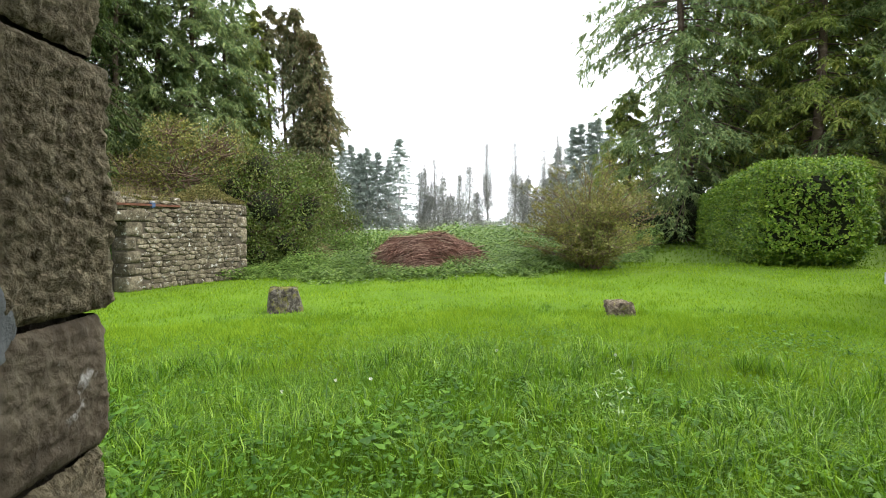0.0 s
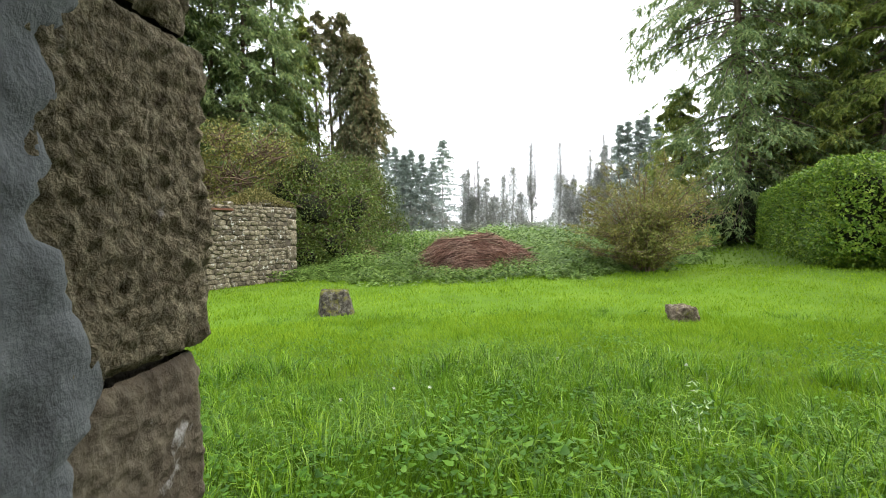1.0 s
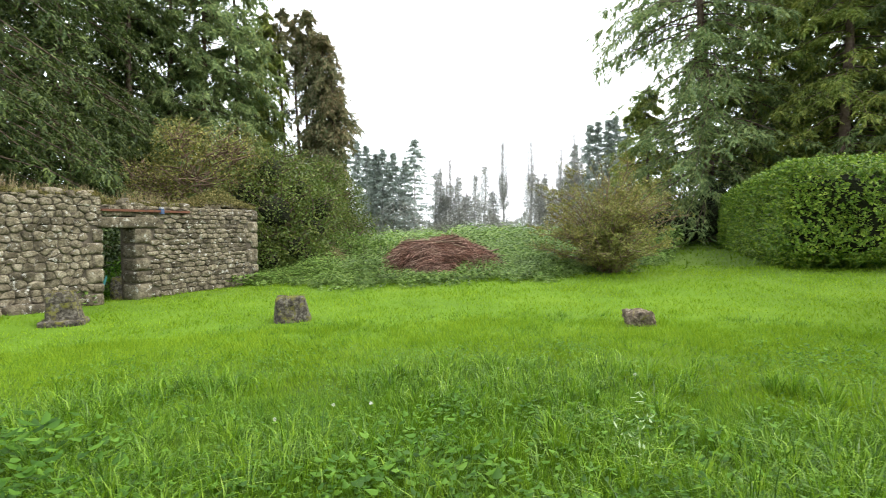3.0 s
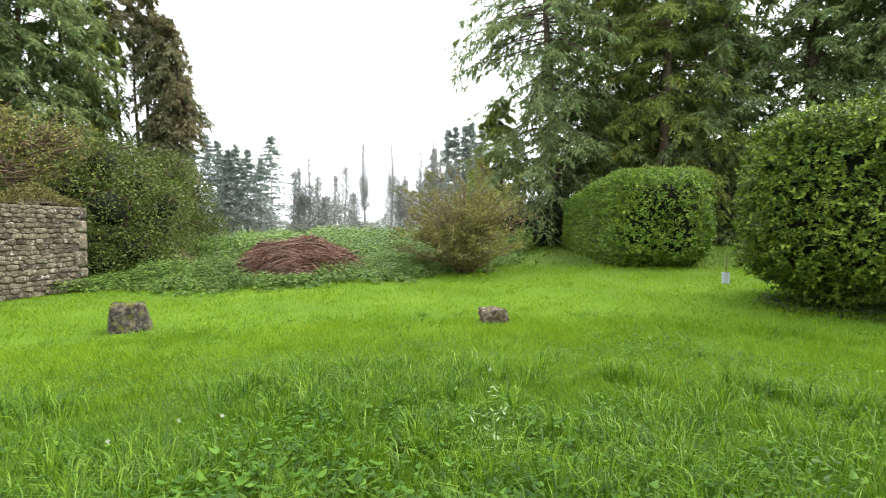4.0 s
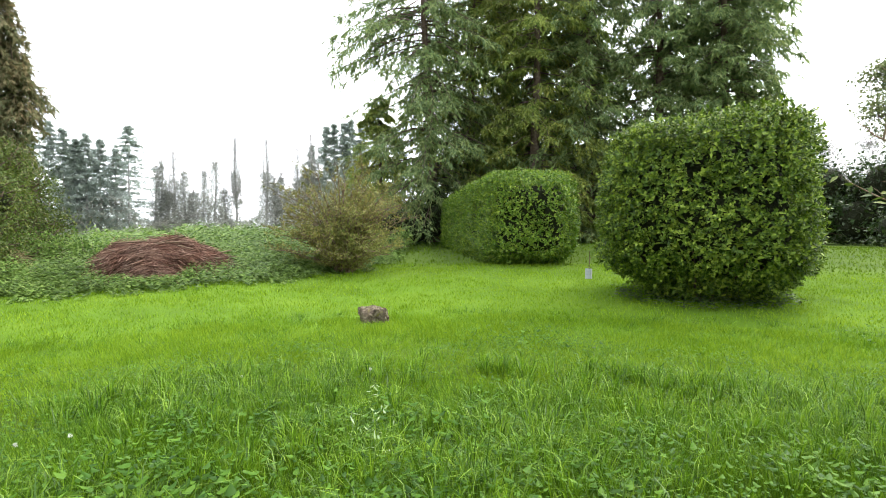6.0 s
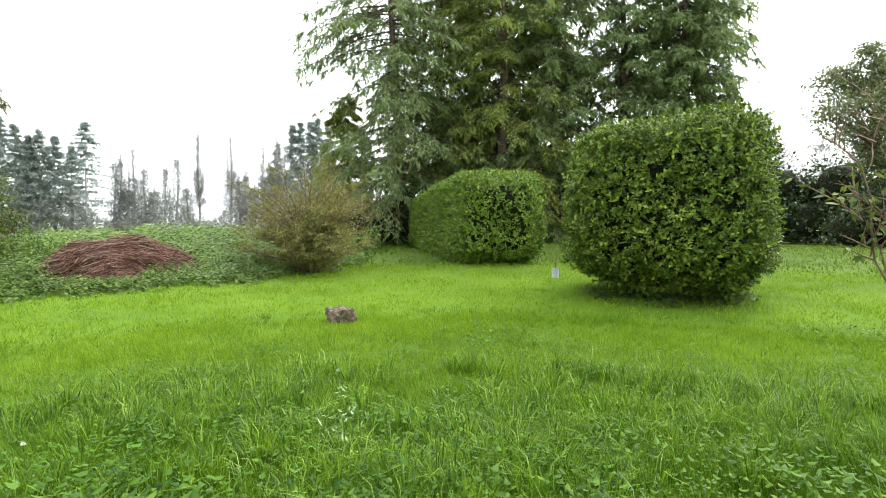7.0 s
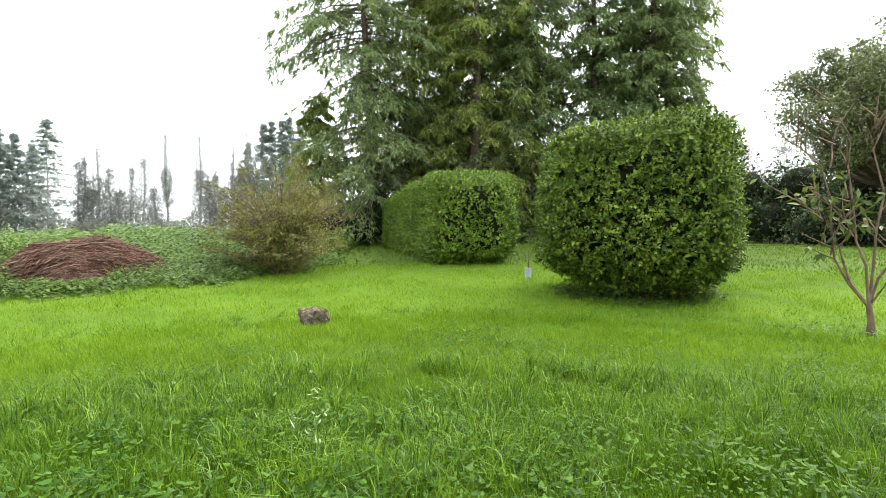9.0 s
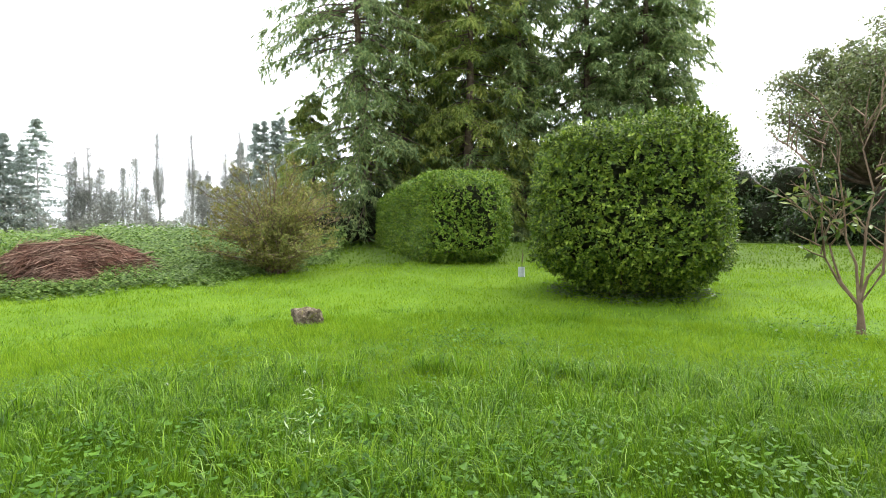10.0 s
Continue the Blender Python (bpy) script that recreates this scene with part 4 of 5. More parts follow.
# ---- clipped evergreen hedge and the rounded laurel ----
def clipped(name, at, half, power, n, leaf, material, label, category, turn=0.0, foot=0.9, lift=0.0, depth=0.22, top_lump=0.05, slope=(0.0, 0.0), foot_shift=0.0, shoot=8, hollows=0.2):
    """A clipped bush: near-black core standing for inner shade, and a deep skin of leaves over a rounded block."""
    t = thing(name, at, label, category, turn=turn)
    hx, hy, hz = half

    def shell(d):
        p = d / (np.abs(d / 1.0) ** power).sum(1, keepdims=True) ** (1 / power)
        taper = foot + (1 - foot) * sstep(-1.0, -0.42, p[:, 2])
        q = p * np.array([hx, hy, hz])
        q[:, 0] *= taper
        q[:, 1] *= taper
        q *= (1 + top_lump * wob(q[:, 0] * 1.0 + q[:, 2] * 0.7, q[:, 1] + q[:, 2], 2.4))[:, None]
        q[:, 0] += foot_shift * (1 - taper)
        q[:, 2] += np.clip(p[:, 2], 0, 1) * (slope[0] * np.minimum(p[:, 0], 0.35) + slope[1] * p[:, 1])
        q[:, 2] += hz + lift
        return q

    # core: a coarse closed block inside the skin, coloured near-black as shade
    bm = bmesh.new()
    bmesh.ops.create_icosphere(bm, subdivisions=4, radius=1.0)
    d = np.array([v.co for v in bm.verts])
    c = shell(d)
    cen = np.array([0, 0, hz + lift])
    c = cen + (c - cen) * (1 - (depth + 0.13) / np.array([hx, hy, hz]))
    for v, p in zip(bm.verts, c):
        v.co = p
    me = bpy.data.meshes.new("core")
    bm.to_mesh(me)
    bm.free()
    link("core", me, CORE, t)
    # leaf skin, spread evenly over the sides of the block
    area = np.array([hy * hz, hx * hz, hx * hy])
    m = n // shoot
    face = RNG.choice(3, m, p=area / area.sum())
    d = uni(-1, 1, (m, 3))
    d[np.arange(m), face] = np.where(uni(0, 1, m) < 0.5, -1, 1)
    q = shell(d)
    p = d / (np.abs(d) ** power).sum(1, keepdims=True) ** (1 / power)
    nrm = unit(np.sign(p) * np.abs(p) ** (power - 1) / np.array([hx, hy, hz]))
    hollow = np.clip(wob(q[:, 0] * 3.1 + q[:, 1] * 2.0, q[:, 2] * 3.3 - q[:, 1] * 2.4, 2.2, 1.9) - 0.15, 0, 1)
    dep = uni(0, 1, m) ** 1.1 * depth + depth * hollows * hollow - 0.13 * uni(0, 1, m) ** 10
    q = q - nrm * dep[:, None]
    grow = unit(nrm * 0.9 + sphere_ways(m) * 0.6 + np.array([0, 0, 0.45]))
    size = leaf * uni(0.7, 1.25, m)
    k = np.tile(np.linspace(0, 1, shoot), m)
    q, grow, nrm, size = (np.repeat(v, shoot, 0) for v in (q, grow, nrm, size))
    n = len(q)
    a = k * shoot * 2.4 + np.repeat(uni(0, 6.28, m), shoot)
    s1 = unit(np.cross(grow, sphere_ways(1)[0]))
    s2 = np.cross(grow, s1)
    ring = s1 * np.cos(a)[:, None] + s2 * np.sin(a)[:, None]
    q = q + grow * ((k - 0.6) * 1.5 * size)[:, None]
    wy = ring * (1.15 - 0.55 * k)[:, None] + grow * (0.25 + 0.6 * k)[:, None] + sphere_ways(n) * 0.25
    side = np.cross(wy, grow + sphere_ways(n) * 0.3)
    L = size * uni(0.75, 1.2, n) * (1.1 - 0.35 * k)
    g = Geo()
    rhombi(g, q, wy, side, L, L * uni(0.48, 0.66, n), 0.18)
    link("foliage", g.mesh("leaves"), material, t, kind="stuff")
    # stems showing in the thin places and at the foot
    k = 60
    a = uni(0, 6.28, k)
    s = np.linspace(0, 1, 5)
    P0 = np.stack([np.cos(a) * hx * 0.32, np.sin(a) * hy * 0.32, 0 * a], 1)
    P1 = np.stack([np.cos(a) * hx * 0.72, np.sin(a) * hy * 0.72, uni(0.5, 1.6, k) * hz + lift], 1)
    P = P0[:, None] + (P1 - P0)[:, None] * s[None, :, None] + RNG.normal(0, 0.05, (k, 5, 3)) * s[None, :, None]
    g = Geo()
    tubes(g, P, 0.025 * (1.1 - 0.7 * s)[None] * np.ones((k, 1)), 4)
    link("stemwork", g.mesh("stems"), BARK_RED, t, kind="stuff")
    return t


hm = (HEDGE_A + HEDGE_B) / 2
hd = HEDGE_B - HEDGE_A
clipped("clipped_hedge", (hm[0], hm[1], tz(*hm) - 0.16), (1.4, float(np.hypot(*hd)) / 2 + 0.85, 1.33), 8, 93000, 0.1, HEDGE, "long clipped rectangular evergreen hedge on the lawn", "hedge", turn=math.atan2(-hd[0], hd[1]), foot=0.96, top_lump=0.03, depth=0.2, slope=(0.06, -0.25), shoot=6, hollows=0.05)
clipped("rounded_laurel", (ROUND_C[0], ROUND_C[1], tz(*ROUND_C) - 0.02), (1.85, 1.8, 1.76), 4.2, 104000, 0.084, LAUREL, "big rounded clipped laurel bush with bare foot", "bush", turn=math.radians(-50), foot=0.52, lift=-0.08, depth=0.34, top_lump=0.05, slope=(0.28, 0.0), foot_shift=0.45, shoot=8)

# low dark leaves round the laurel's foot, also standing for the shadow there
g = Geo()
n = 1500
a, r = uni(0, 6.28, n), uni(0.5, 1.55, n) + 0.25 * uni(0, 1, n) ** 3
x, y = ROUND_C[0] + np.cos(a) * r, ROUND_C[1] + np.sin(a) * r
b = uni(0, 6.28, n)
ovals(g, np.stack([x, y, gz(x, y) + uni(0.03, 0.15, n)], 1), np.stack([np.cos(b), np.sin(b), uni(-0.2, 0.3, n)], 1), np.stack([-np.sin(b), np.cos(b), uni(-0.3, 0.3, n)], 1), uni(0.05, 0.1, n), uni(0.035, 0.07, n), 0.15)
tagged(link("ground_ivy", g.mesh("ground_ivy"), IVY), "dark ivy leaves on the ground, standing also for the laurel's shadow", "ivy", kind="stuff")

# ---- pile of dead conifer branches, and a dry heap ----
def twig_pile(name, x, y, rx, ry, h, n, material, label):
    t = thing(name, (x, y, tz(x, y)), label, "brush pile")
    # near-black mound under the twigs, painted as the shade between them
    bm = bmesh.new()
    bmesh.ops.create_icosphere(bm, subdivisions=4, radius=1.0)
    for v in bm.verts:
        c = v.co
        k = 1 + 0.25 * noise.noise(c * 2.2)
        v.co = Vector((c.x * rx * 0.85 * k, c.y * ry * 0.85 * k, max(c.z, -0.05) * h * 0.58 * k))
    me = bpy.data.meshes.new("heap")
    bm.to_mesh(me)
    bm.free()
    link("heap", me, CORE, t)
    r = np.sqrt(uni(0, 1, n))
    a = uni(0, 6.28, n)
    px, py = r * np.cos(a), r * np.sin(a)
    pz = h * np.sqrt(np.clip(1 - r ** 2, 0, 1)) * (0.86 + 0.16 * wob(px * 2.6 + x, py * 2.2, 2.0)) + uni(-0.1, 0.14, n)
    az = RNG.normal(0.2, 0.8, n) + 1.2 * wob(px * 2.5, py * 2.5, 2.0) + np.where(uni(0, 1, n) < 0.5, 0, np.pi)
    w = unit(np.stack([np.cos(az), np.sin(az) * 0.6, -0.5 * px * np.sign(np.cos(az)) + RNG.normal(0, 0.18, n)], 1))
    ln = uni(0.25, 0.9, n)
    k = np.linspace(-0.5, 0.5, 3)
    P = np.stack([px * rx, py * ry, pz], 1)[:, None] + w[:, None] * (ln[:, None] * k)[:, :, None]
    P[:, :, 2] -= (0.25 * ln[:, None] * (2 * k) ** 2 * 0.4)
    P += RNG.normal(0, 0.012, P.shape)
    g = Geo()
    tubes(g, P, uni(0.003, 0.009, n)[:, None] * np.ones((1, 3)), 3)
    link("twigwork", g.mesh("twigs"), material, t, kind="stuff")
    for i in range(int(n / 500)):
        a, q = uni(0, 6.28), uni(-0.8, 0.8)
        c = np.array([q * rx, uni(-0.8, 0.2) * ry, h * (0.9 - 0.6 * q * q)])
        w = np.array([math.cos(a), math.sin(a), uni(-0.35, 0.25)]) * uni(0.4, 0.8)
        gb = Geo()
        tubes(gb, np.stack([c - w, c + RNG.normal(0, 0.04, 3), c + w])[None], np.array([[0.02, 0.016, 0.008]]), 5)
        link("branch", gb.mesh("branch"), BARK_PALE, t)
    return t


twig_pile("brush_pile", -0.5, 16.6, 1.5, 1.15, 1.05, 5200, TWIG_RED, "heap of dead reddish-brown conifer branches in the nettles")
twig_pile("brush_pile", 0.45, 16.7, 0.95, 0.8, 0.72, 2000, TWIG_RED, "low end of the heap of dead brown branches")
twig_pile("brush_pile", -0.55, 15.6, 0.5, 0.45, 0.5, 800, TWIG_RED, "small spill of dead brown twigs")
twig_pile("brush_pile", -4.2, 19.2, 0.4, 0.35, 0.75, 260, DRY, "small stack of dry grey stalks")

# ---- mossy stone blocks on the lawn ----
def stone_block(x, y, size, taper, label, turn, seed, plinth=False):
    t = thing("stone_block", (x, y, tz(x, y)), label, "stone", "old stones on the lawn", turn)
    me = rock_mesh("block", size, 0.035 if size[2] > 0.4 else 0.1, seed, 14, taper, 10, 3.2 if size[2] > 0.4 else 6)
    me.transform(Matrix.Shear("XY", 4, (-0.1, 0.0)))
    me.transform(Matrix.Translation((0, 0, size[2] / 2 - 0.08)))
    link("block", me, MOSSSTONE if size[2] > 0.4 else STUMPWOOD, t)
    g = Geo()
    n = 260
    px, py = uni(-0.5, 0.5, n) * size[0] * taper, uni(-0.5, 0.5, n) * size[1] * taper
    rhombi(g, np.stack([px, py, np.full(n, size[2] - 0.09)], 1), sphere_ways(n) + np.array([0, 0, 0.5]), sphere_ways(n), 0.03, 0.012)
    link("moss", g.mesh("moss"), MOSS_TURF, t, "yellowish moss", kind="stuff")
    if plinth:
        me = rock_mesh("plinth", (size[0] * 1.25, size[1] * 1.25, 0.16), 0.02, seed + 4, 5)
        me.transform(Matrix.Translation((0, 0, 0.02)))
        link("plinth", me, MOSSSTONE, t)


stone_block(-2.85, 10.0, (0.66, 0.54, 0.51), 0.72, "grey granite block topped with moss, standing on the lawn", 0.25, 2)
stone_block(2.82, 8.75, (0.43, 0.4, 0.28), 0.85, "low mossy stump of stone in the grass", -0.3, 5)
stone_block(-6.85, 9.9, (0.56, 0.52, 0.66), 0.68, "tapered staddle stone on a flat plinth before the wall", 0.35, 8, True)

# ---- tree guard with a young sapling ----
def tree_guard(x, y):
    t = thing("tree_guard", (x, y, tz(x, y)), "pale plastic tube round a young sapling", "tree guard")
    g = Geo()
    th = np.linspace(0, 2 * np.pi, 17)[:-1]
    for r, fl in ((0.085, 1), (0.078, -1)):
        V = np.concatenate([np.stack([np.cos(th) * r, np.sin(th) * r, 0 * th + z], 1) for z in (0.0, 0.25)])
        i = np.arange(16)
        g.add(V, np.stack([i, (i + 1) % 16, (i + 1) % 16 + 16, i + 16], 1)[:, ::fl])
    i = np.arange(16)
    link("tube", g.mesh("tube", True), PLASTIC_WHITE, t)
    g = Geo()
    tubes(g, np.array([[[0, 0, 0], [0.01, 0, 0.25], [0.03, 0.01, 0.5], [0.02, 0, 0.68]]]), np.array([[0.012, 0.01, 0.008, 0.004]]), 5)
    tubes(g, np.array([[[0.02, 0, 0.35], [0.06, 0.02, 0.5], [0.1, 0.03, 0.6]]]), np.array([[0.006, 0.005, 0.003]]), 5)
    link("sapling", g.mesh("sapling"), BARK_RED, t)


tree_guard(9.15, 11.25)

# ---- small multi-stemmed magnolia ----
def young_tree(x, y):
    t = thing("young_tree", (x, y, tz(x, y)), "young multi-stemmed tree with few large leaves", "small tree")
    g, lg = Geo(), Geo()
    s = np.linspace(0, 1, 7)
    tubes(g, np.array([[[0, 0, -0.05], [0.0, 0.0, 0.2], [-0.03, 0.02, 0.45]]]), np.array([[0.07, 0.045, 0.036]]), 9)
    link("trunk", g.mesh("trunk", True), BARK_PALE, t)
    g = Geo()
    e = np.array([[-0.7, 0.75, 2.7], [-0.3, 0.4, 3.3], [0.15, -0.1, 3.6], [0.45, -0.5, 3.3], [-0.55, 0.5, 2.1], [0.6, -0.5, 2.6]])
    for q in e:
        a = np.array([-0.03, 0.02, 0.4])
        P = a + (q - a) * s[:, None]
        P[:, :2] += (q - a)[:2] * (np.sin(s * np.pi * 2) * 0.14 - 0.1 * np.sin(s * np.pi))[:, None]
        P[1:] += RNG.normal(0, 0.05, (6, 3))
        P += RNG.normal(0, 0.03, (7, 3)) * s[:, None]
        tubes(g, P[None], (0.022 * (1 - 0.7 * s))[None], 6)
        n = 16
        st = P[RNG.integers(2, 6, n)]
        st = st + (P[6] - P[5]) * uni(0, 1.0, (n, 1))
        w = unit(unit(q - a) * 0.7 + sphere_ways(n) * 0.9 + np.array([0, 0, 0.3]))
        k = np.linspace(0, 1, 4)[None, :, None]
        Pt = st[:, None] + w[:, None] * k * uni(0.3, 0.8, n)[:, None, None] + RNG.normal(0, 0.03, (n, 4, 3)) * k
        tubes(g, Pt, 0.012 * (1.1 - k[..., 0]) * np.ones((n, 1)), 4)
        m = 46
        i = RNG.integers(0, n, m)
        pos = Pt[i, RNG.integers(1, 4, m)]
        low = pos[:, 2] < 2.4
        pos = pos[low]
        m = len(pos)
        if m:
            wy = sphere_ways(m) + np.array([0, 0, -0.5])
            rhombi(lg, pos, wy, np.cross(wy, sphere_ways(m) + np.array([0, 0, 1.0])), uni(0.1, 0.2, m), uni(0.05, 0.08, m), 0.15)
    link("branchwork", g.mesh("branches"), BARK_PALE, t, kind="stuff")
    link("foliage", lg.mesh("leaves"), SHRUB_GREEN, t, kind="stuff")


young_tree(9.1, 3.8)


# ---- ruined rubble wall with a doorway ----
W0 = np.array([-8.85, 9.3])          # a point of the wall's face
WD = np.array([0.410, 0.912])        # along the face
WN = np.array([0.912, -0.410])       # out of the face
U0, U1, DOOR0, DOOR1 = -0.8, 7.75, 3.16, 3.88
WALL_H, WALL_L, WALL_T = 2.2, 2.36, 0.5      # the part up to the doorway stands higher


def wall_at(u, out, z):
    p = W0 + WD * u + WN * out
    return Vector((p[0], p[1], z))


WTURN = math.atan2(WD[1], WD[0])
ruin = thing("ruined_wall", wall_at(0, 0, 0), "ruined rubble wall of lichened granite, overgrown on top", "ruined wall", turn=WTURN)
# in the wall's own frame: x along, y into the wall, z up
for nm, lo, hi in (("wall_core", (U0, 0.0, -0.2), (DOOR0 - 0.03, WALL_T, WALL_L - 0.04)), ("wall_core", (DOOR1 + 0.03, 0.0, -0.2), (U1 - 0.03, WALL_T, WALL_H - 0.03)), ("wall_core", (DOOR0 - 0.03, 0.0, 1.97), (DOOR1 + 0.03, WALL_T, WALL_H - 0.03))):
    link(nm, box_mesh(nm, lo, hi), MORTAR, ruin)
me = rock_mesh("lintel", (1.55, 0.46, 0.25), 0.012, 3, 6, 1.0, 14)
link("lintel", me, WALLSTONE, ruin, "long dressed stone lintel", (DOOR0 + 0.62, 0.17, 1.815))
link("iron_beam", box_mesh("iron_beam", (DOOR0 - 0.05, -0.085, 2.05), (DOOR0 + 2.2, 0.02, 2.105), 0.006), RUST, ruin, "rusty iron beam")
# quoins at the door and at the end
QUOINS = []
for u, side, zs in ((DOOR0, -1, (0, 0.3, 0.5, 0.83, 1.12, 1.38, 1.69)), (DOOR1, 1, (0, 0.42, 0.7, 1.0, 1.32, 1.69)), (U1, -1, (0.08, 0.4, 0.66, 1.1, 1.55, 1.88, 2.2))):
    for i, (a, b) in enumerate(zip(zs, zs[1:])):
        w = (0.42, 0.26)[i % 2] * random.uniform(0.9, 1.1)
        me = rock_mesh("quoin", (w - 0.015, WALL_T * 0.98, b - a - 0.018), 0.016, i + u, 4, 1.0, 8)
        link("quoin", me, WALLSTONE, ruin, "", (u + side * w / 2, WALL_T / 2 - 0.055, (a + b) / 2))
        QUOINS.append((min(u, u + side * w), max(u, u + side * w), a, b))
QUOINS.append((DOOR0 - 0.15, DOOR0 + 1.4, 1.69, 1.94))
# rubble: random stones left of the door, rougher courses on the other side
rubble = [rock_mesh("stone", (1, 1, 1), 0.1, k * 1.7 + 20, 3, 1.0, 7, 2.0) for k in range(14)]
random.seed(5)


def clip_half(poly, a, b):
    """The part of a polygon that lies nearer to a than to b."""
    mx, my, dx, dy = (a[0] + b[0]) / 2, (a[1] + b[1]) / 2, b[0] - a[0], b[1] - a[1]
    out = []
    for p, q in zip(poly, poly[1:] + poly[:1]):
        e, h = (p[0] - mx) * dx + (p[1] - my) * dy, (q[0] - mx) * dx + (q[1] - my) * dy
        if e <= 0:
            out.append(p)
        if e * h < 0:
            k = e / (e - h)
            out.append((p[0] + (q[0] - p[0]) * k, p[1] + (q[1] - p[1]) * k))
    return out


def rubble_cells(u0, u1, z0, z1, du, dz, ju, jz):
    """Outlines of fitted stones that fill a stretch of the face."""
    sites, z, row = [], z0, 0
    while z < z1:
        u = u0 + (row % 2) * du * 0.5 - du * 0.3
        while u < u1:
            w = du * random.uniform(0.55, 1.45)
            sites.append(((u + w / 2 + random.uniform(-ju, ju) * du) / du, (z + dz / 2 + random.uniform(-jz, jz) * dz) / dz))
            u += w
        z += dz * random.uniform(0.75, 1.3)
        row += 1
    rect = [(u0 / du, z0 / dz), (u1 / du, z0 / dz), (u1 / du, z1 / dz), (u0 / du, z1 / dz)]
    for a in sites:
        near = sorted(sites, key=lambda b: (b[0] - a[0]) ** 2 + (b[1] - a[1]) ** 2)[1:16]
        poly = rect
        for b in near:
            poly = clip_half(poly, a, b)
            if len(poly) < 3:
                break
        if len(poly) >= 3:
            yield [(p[0] * du, p[1] * dz) for p in poly]


def fitted_stone(poly):
    """One stone from its outline: corners knocked off, a bulging uneven face."""
    cu, cz = sum(p[0] for p in poly) / len(poly), sum(p[1] for p in poly) / len(poly)
    ring = []
    for p, q in zip(poly, poly[1:] + poly[:1]):
        for k in (0.24, 0.76):
            ring.append((p[0] + (q[0] - p[0]) * k - cu, p[1] + (q[1] - p[1]) * k - cz))
    n, out, r = len(ring), random.uniform(0.012, 0.05), random.uniform
    reach = max(0.02, min(math.hypot(*p) for p in ring))
    tilt = (r(-0.12, 0.12), r(-0.12, 0.12))
    V = []
    for gap, depth, wild in ((0.003, 0.14, 0), (0.003, 0.0, 0.002), (0.011, -out * 0.85, 0.005)):
        for x, z in ring:
            k = max(0.3, 1 - gap / reach)
            V.append((x * k + r(-wild, wild), depth + (x * tilt[0] + z * tilt[1] if gap > 0.01 else 0) + r(-wild, wild), z * k + r(-wild, wild)))
    for x, z in ring:
        V.append((x * 0.6, -out + x * 0.6 * tilt[0] + z * 0.6 * tilt[1] + r(-0.008, 0.008), z * 0.6))
    V.append((0, -out, 0))
    F = []
    for lay_ in range(3):
        a, b = lay_ * n, lay_ * n + n
        for i in range(n):
            k = (i + 1) % n
            F += [(a + i, a + k, b + k), (a + i, b + k, b + i)]
    F += [(3 * n + i, 3 * n + (i + 1) % n, 4 * n) for i in range(n)]
    return (cu, cz), V, F


stones = []
for region in ((U0, DOOR0 - 0.02, -0.06, WALL_L, 0.215, 0.14, 0.3, 0.34), (DOOR1 + 0.02, U1 - 0.02, -0.06, WALL_H, 0.3, 0.118, 0.2, 0.14), (DOOR0 + 0.01, DOOR1 - 0.01, 1.95, WALL_H, 0.26, 0.13, 0.2, 0.2)):
    for poly in rubble_cells(*region):
        area = abs(sum(p[0] * q[1] - q[0] * p[1] for p, q in zip(poly, poly[1:] + poly[:1]))) / 2
        cu, cz = sum(p[0] for p in poly) / len(poly), sum(p[1] for p in poly) / len(poly)
        if area > 0.002 and not any(a < cu < b and c < cz < d for a, b, c, d in QUOINS):
            stones.append((area, poly))
stones.sort(key=lambda e: -e[0])
small = Geo()
for i, (area, poly) in enumerate(stones):
    (cu, cz), V, F = fitted_stone(poly)
    if i < 300:
        link("stone", mesh_np("stone", np.array(V), np.array(F)), WALLSTONE, ruin, "", (cu, 0.0, cz))
    else:
        small.add(np.array(V) + np.array([cu, 0.0, cz]), np.array(F))
link("pinning_stones", small.mesh("pinning_stones"), WALLSTONE, ruin, kind="stuff")
# boulders at the foot of the left part
for i in range(7):
    me = rock_mesh("foot_stone", (random.uniform(0.3, 0.55), 0.4, random.uniform(0.25, 0.4)), 0.05, i + 60, 5, 0.9, 3.5)
    link("foot_stone", me, WALLSTONE, ruin, "", (-0.5 + i * 0.36 + random.uniform(-0.1, 0.1), random.uniform(-0.12, 0.0), 0.08))
# loose coping stones
for i in range(60):
    u = random.uniform(U0, U1 - 0.1)
    ob = link("coping_stone", random.choice(rubble), WALLSTONE, ruin)
    ob.location = (u, random.uniform(0.05, 0.35), (WALL_H if u > DOOR0 else WALL_L) + random.uniform(-0.03, 0.07) + (0.16 if 5.8 < u < 7.2 else 0.0) * random.random())
    s = random.uniform(0.12, 0.26)
    ob.scale = (s * 1.4, s, s * 0.7)
    ob.rotation_euler = (random.uniform(-0.3, 0.3), random.uniform(-0.3, 0.3), random.uniform(0, 3))

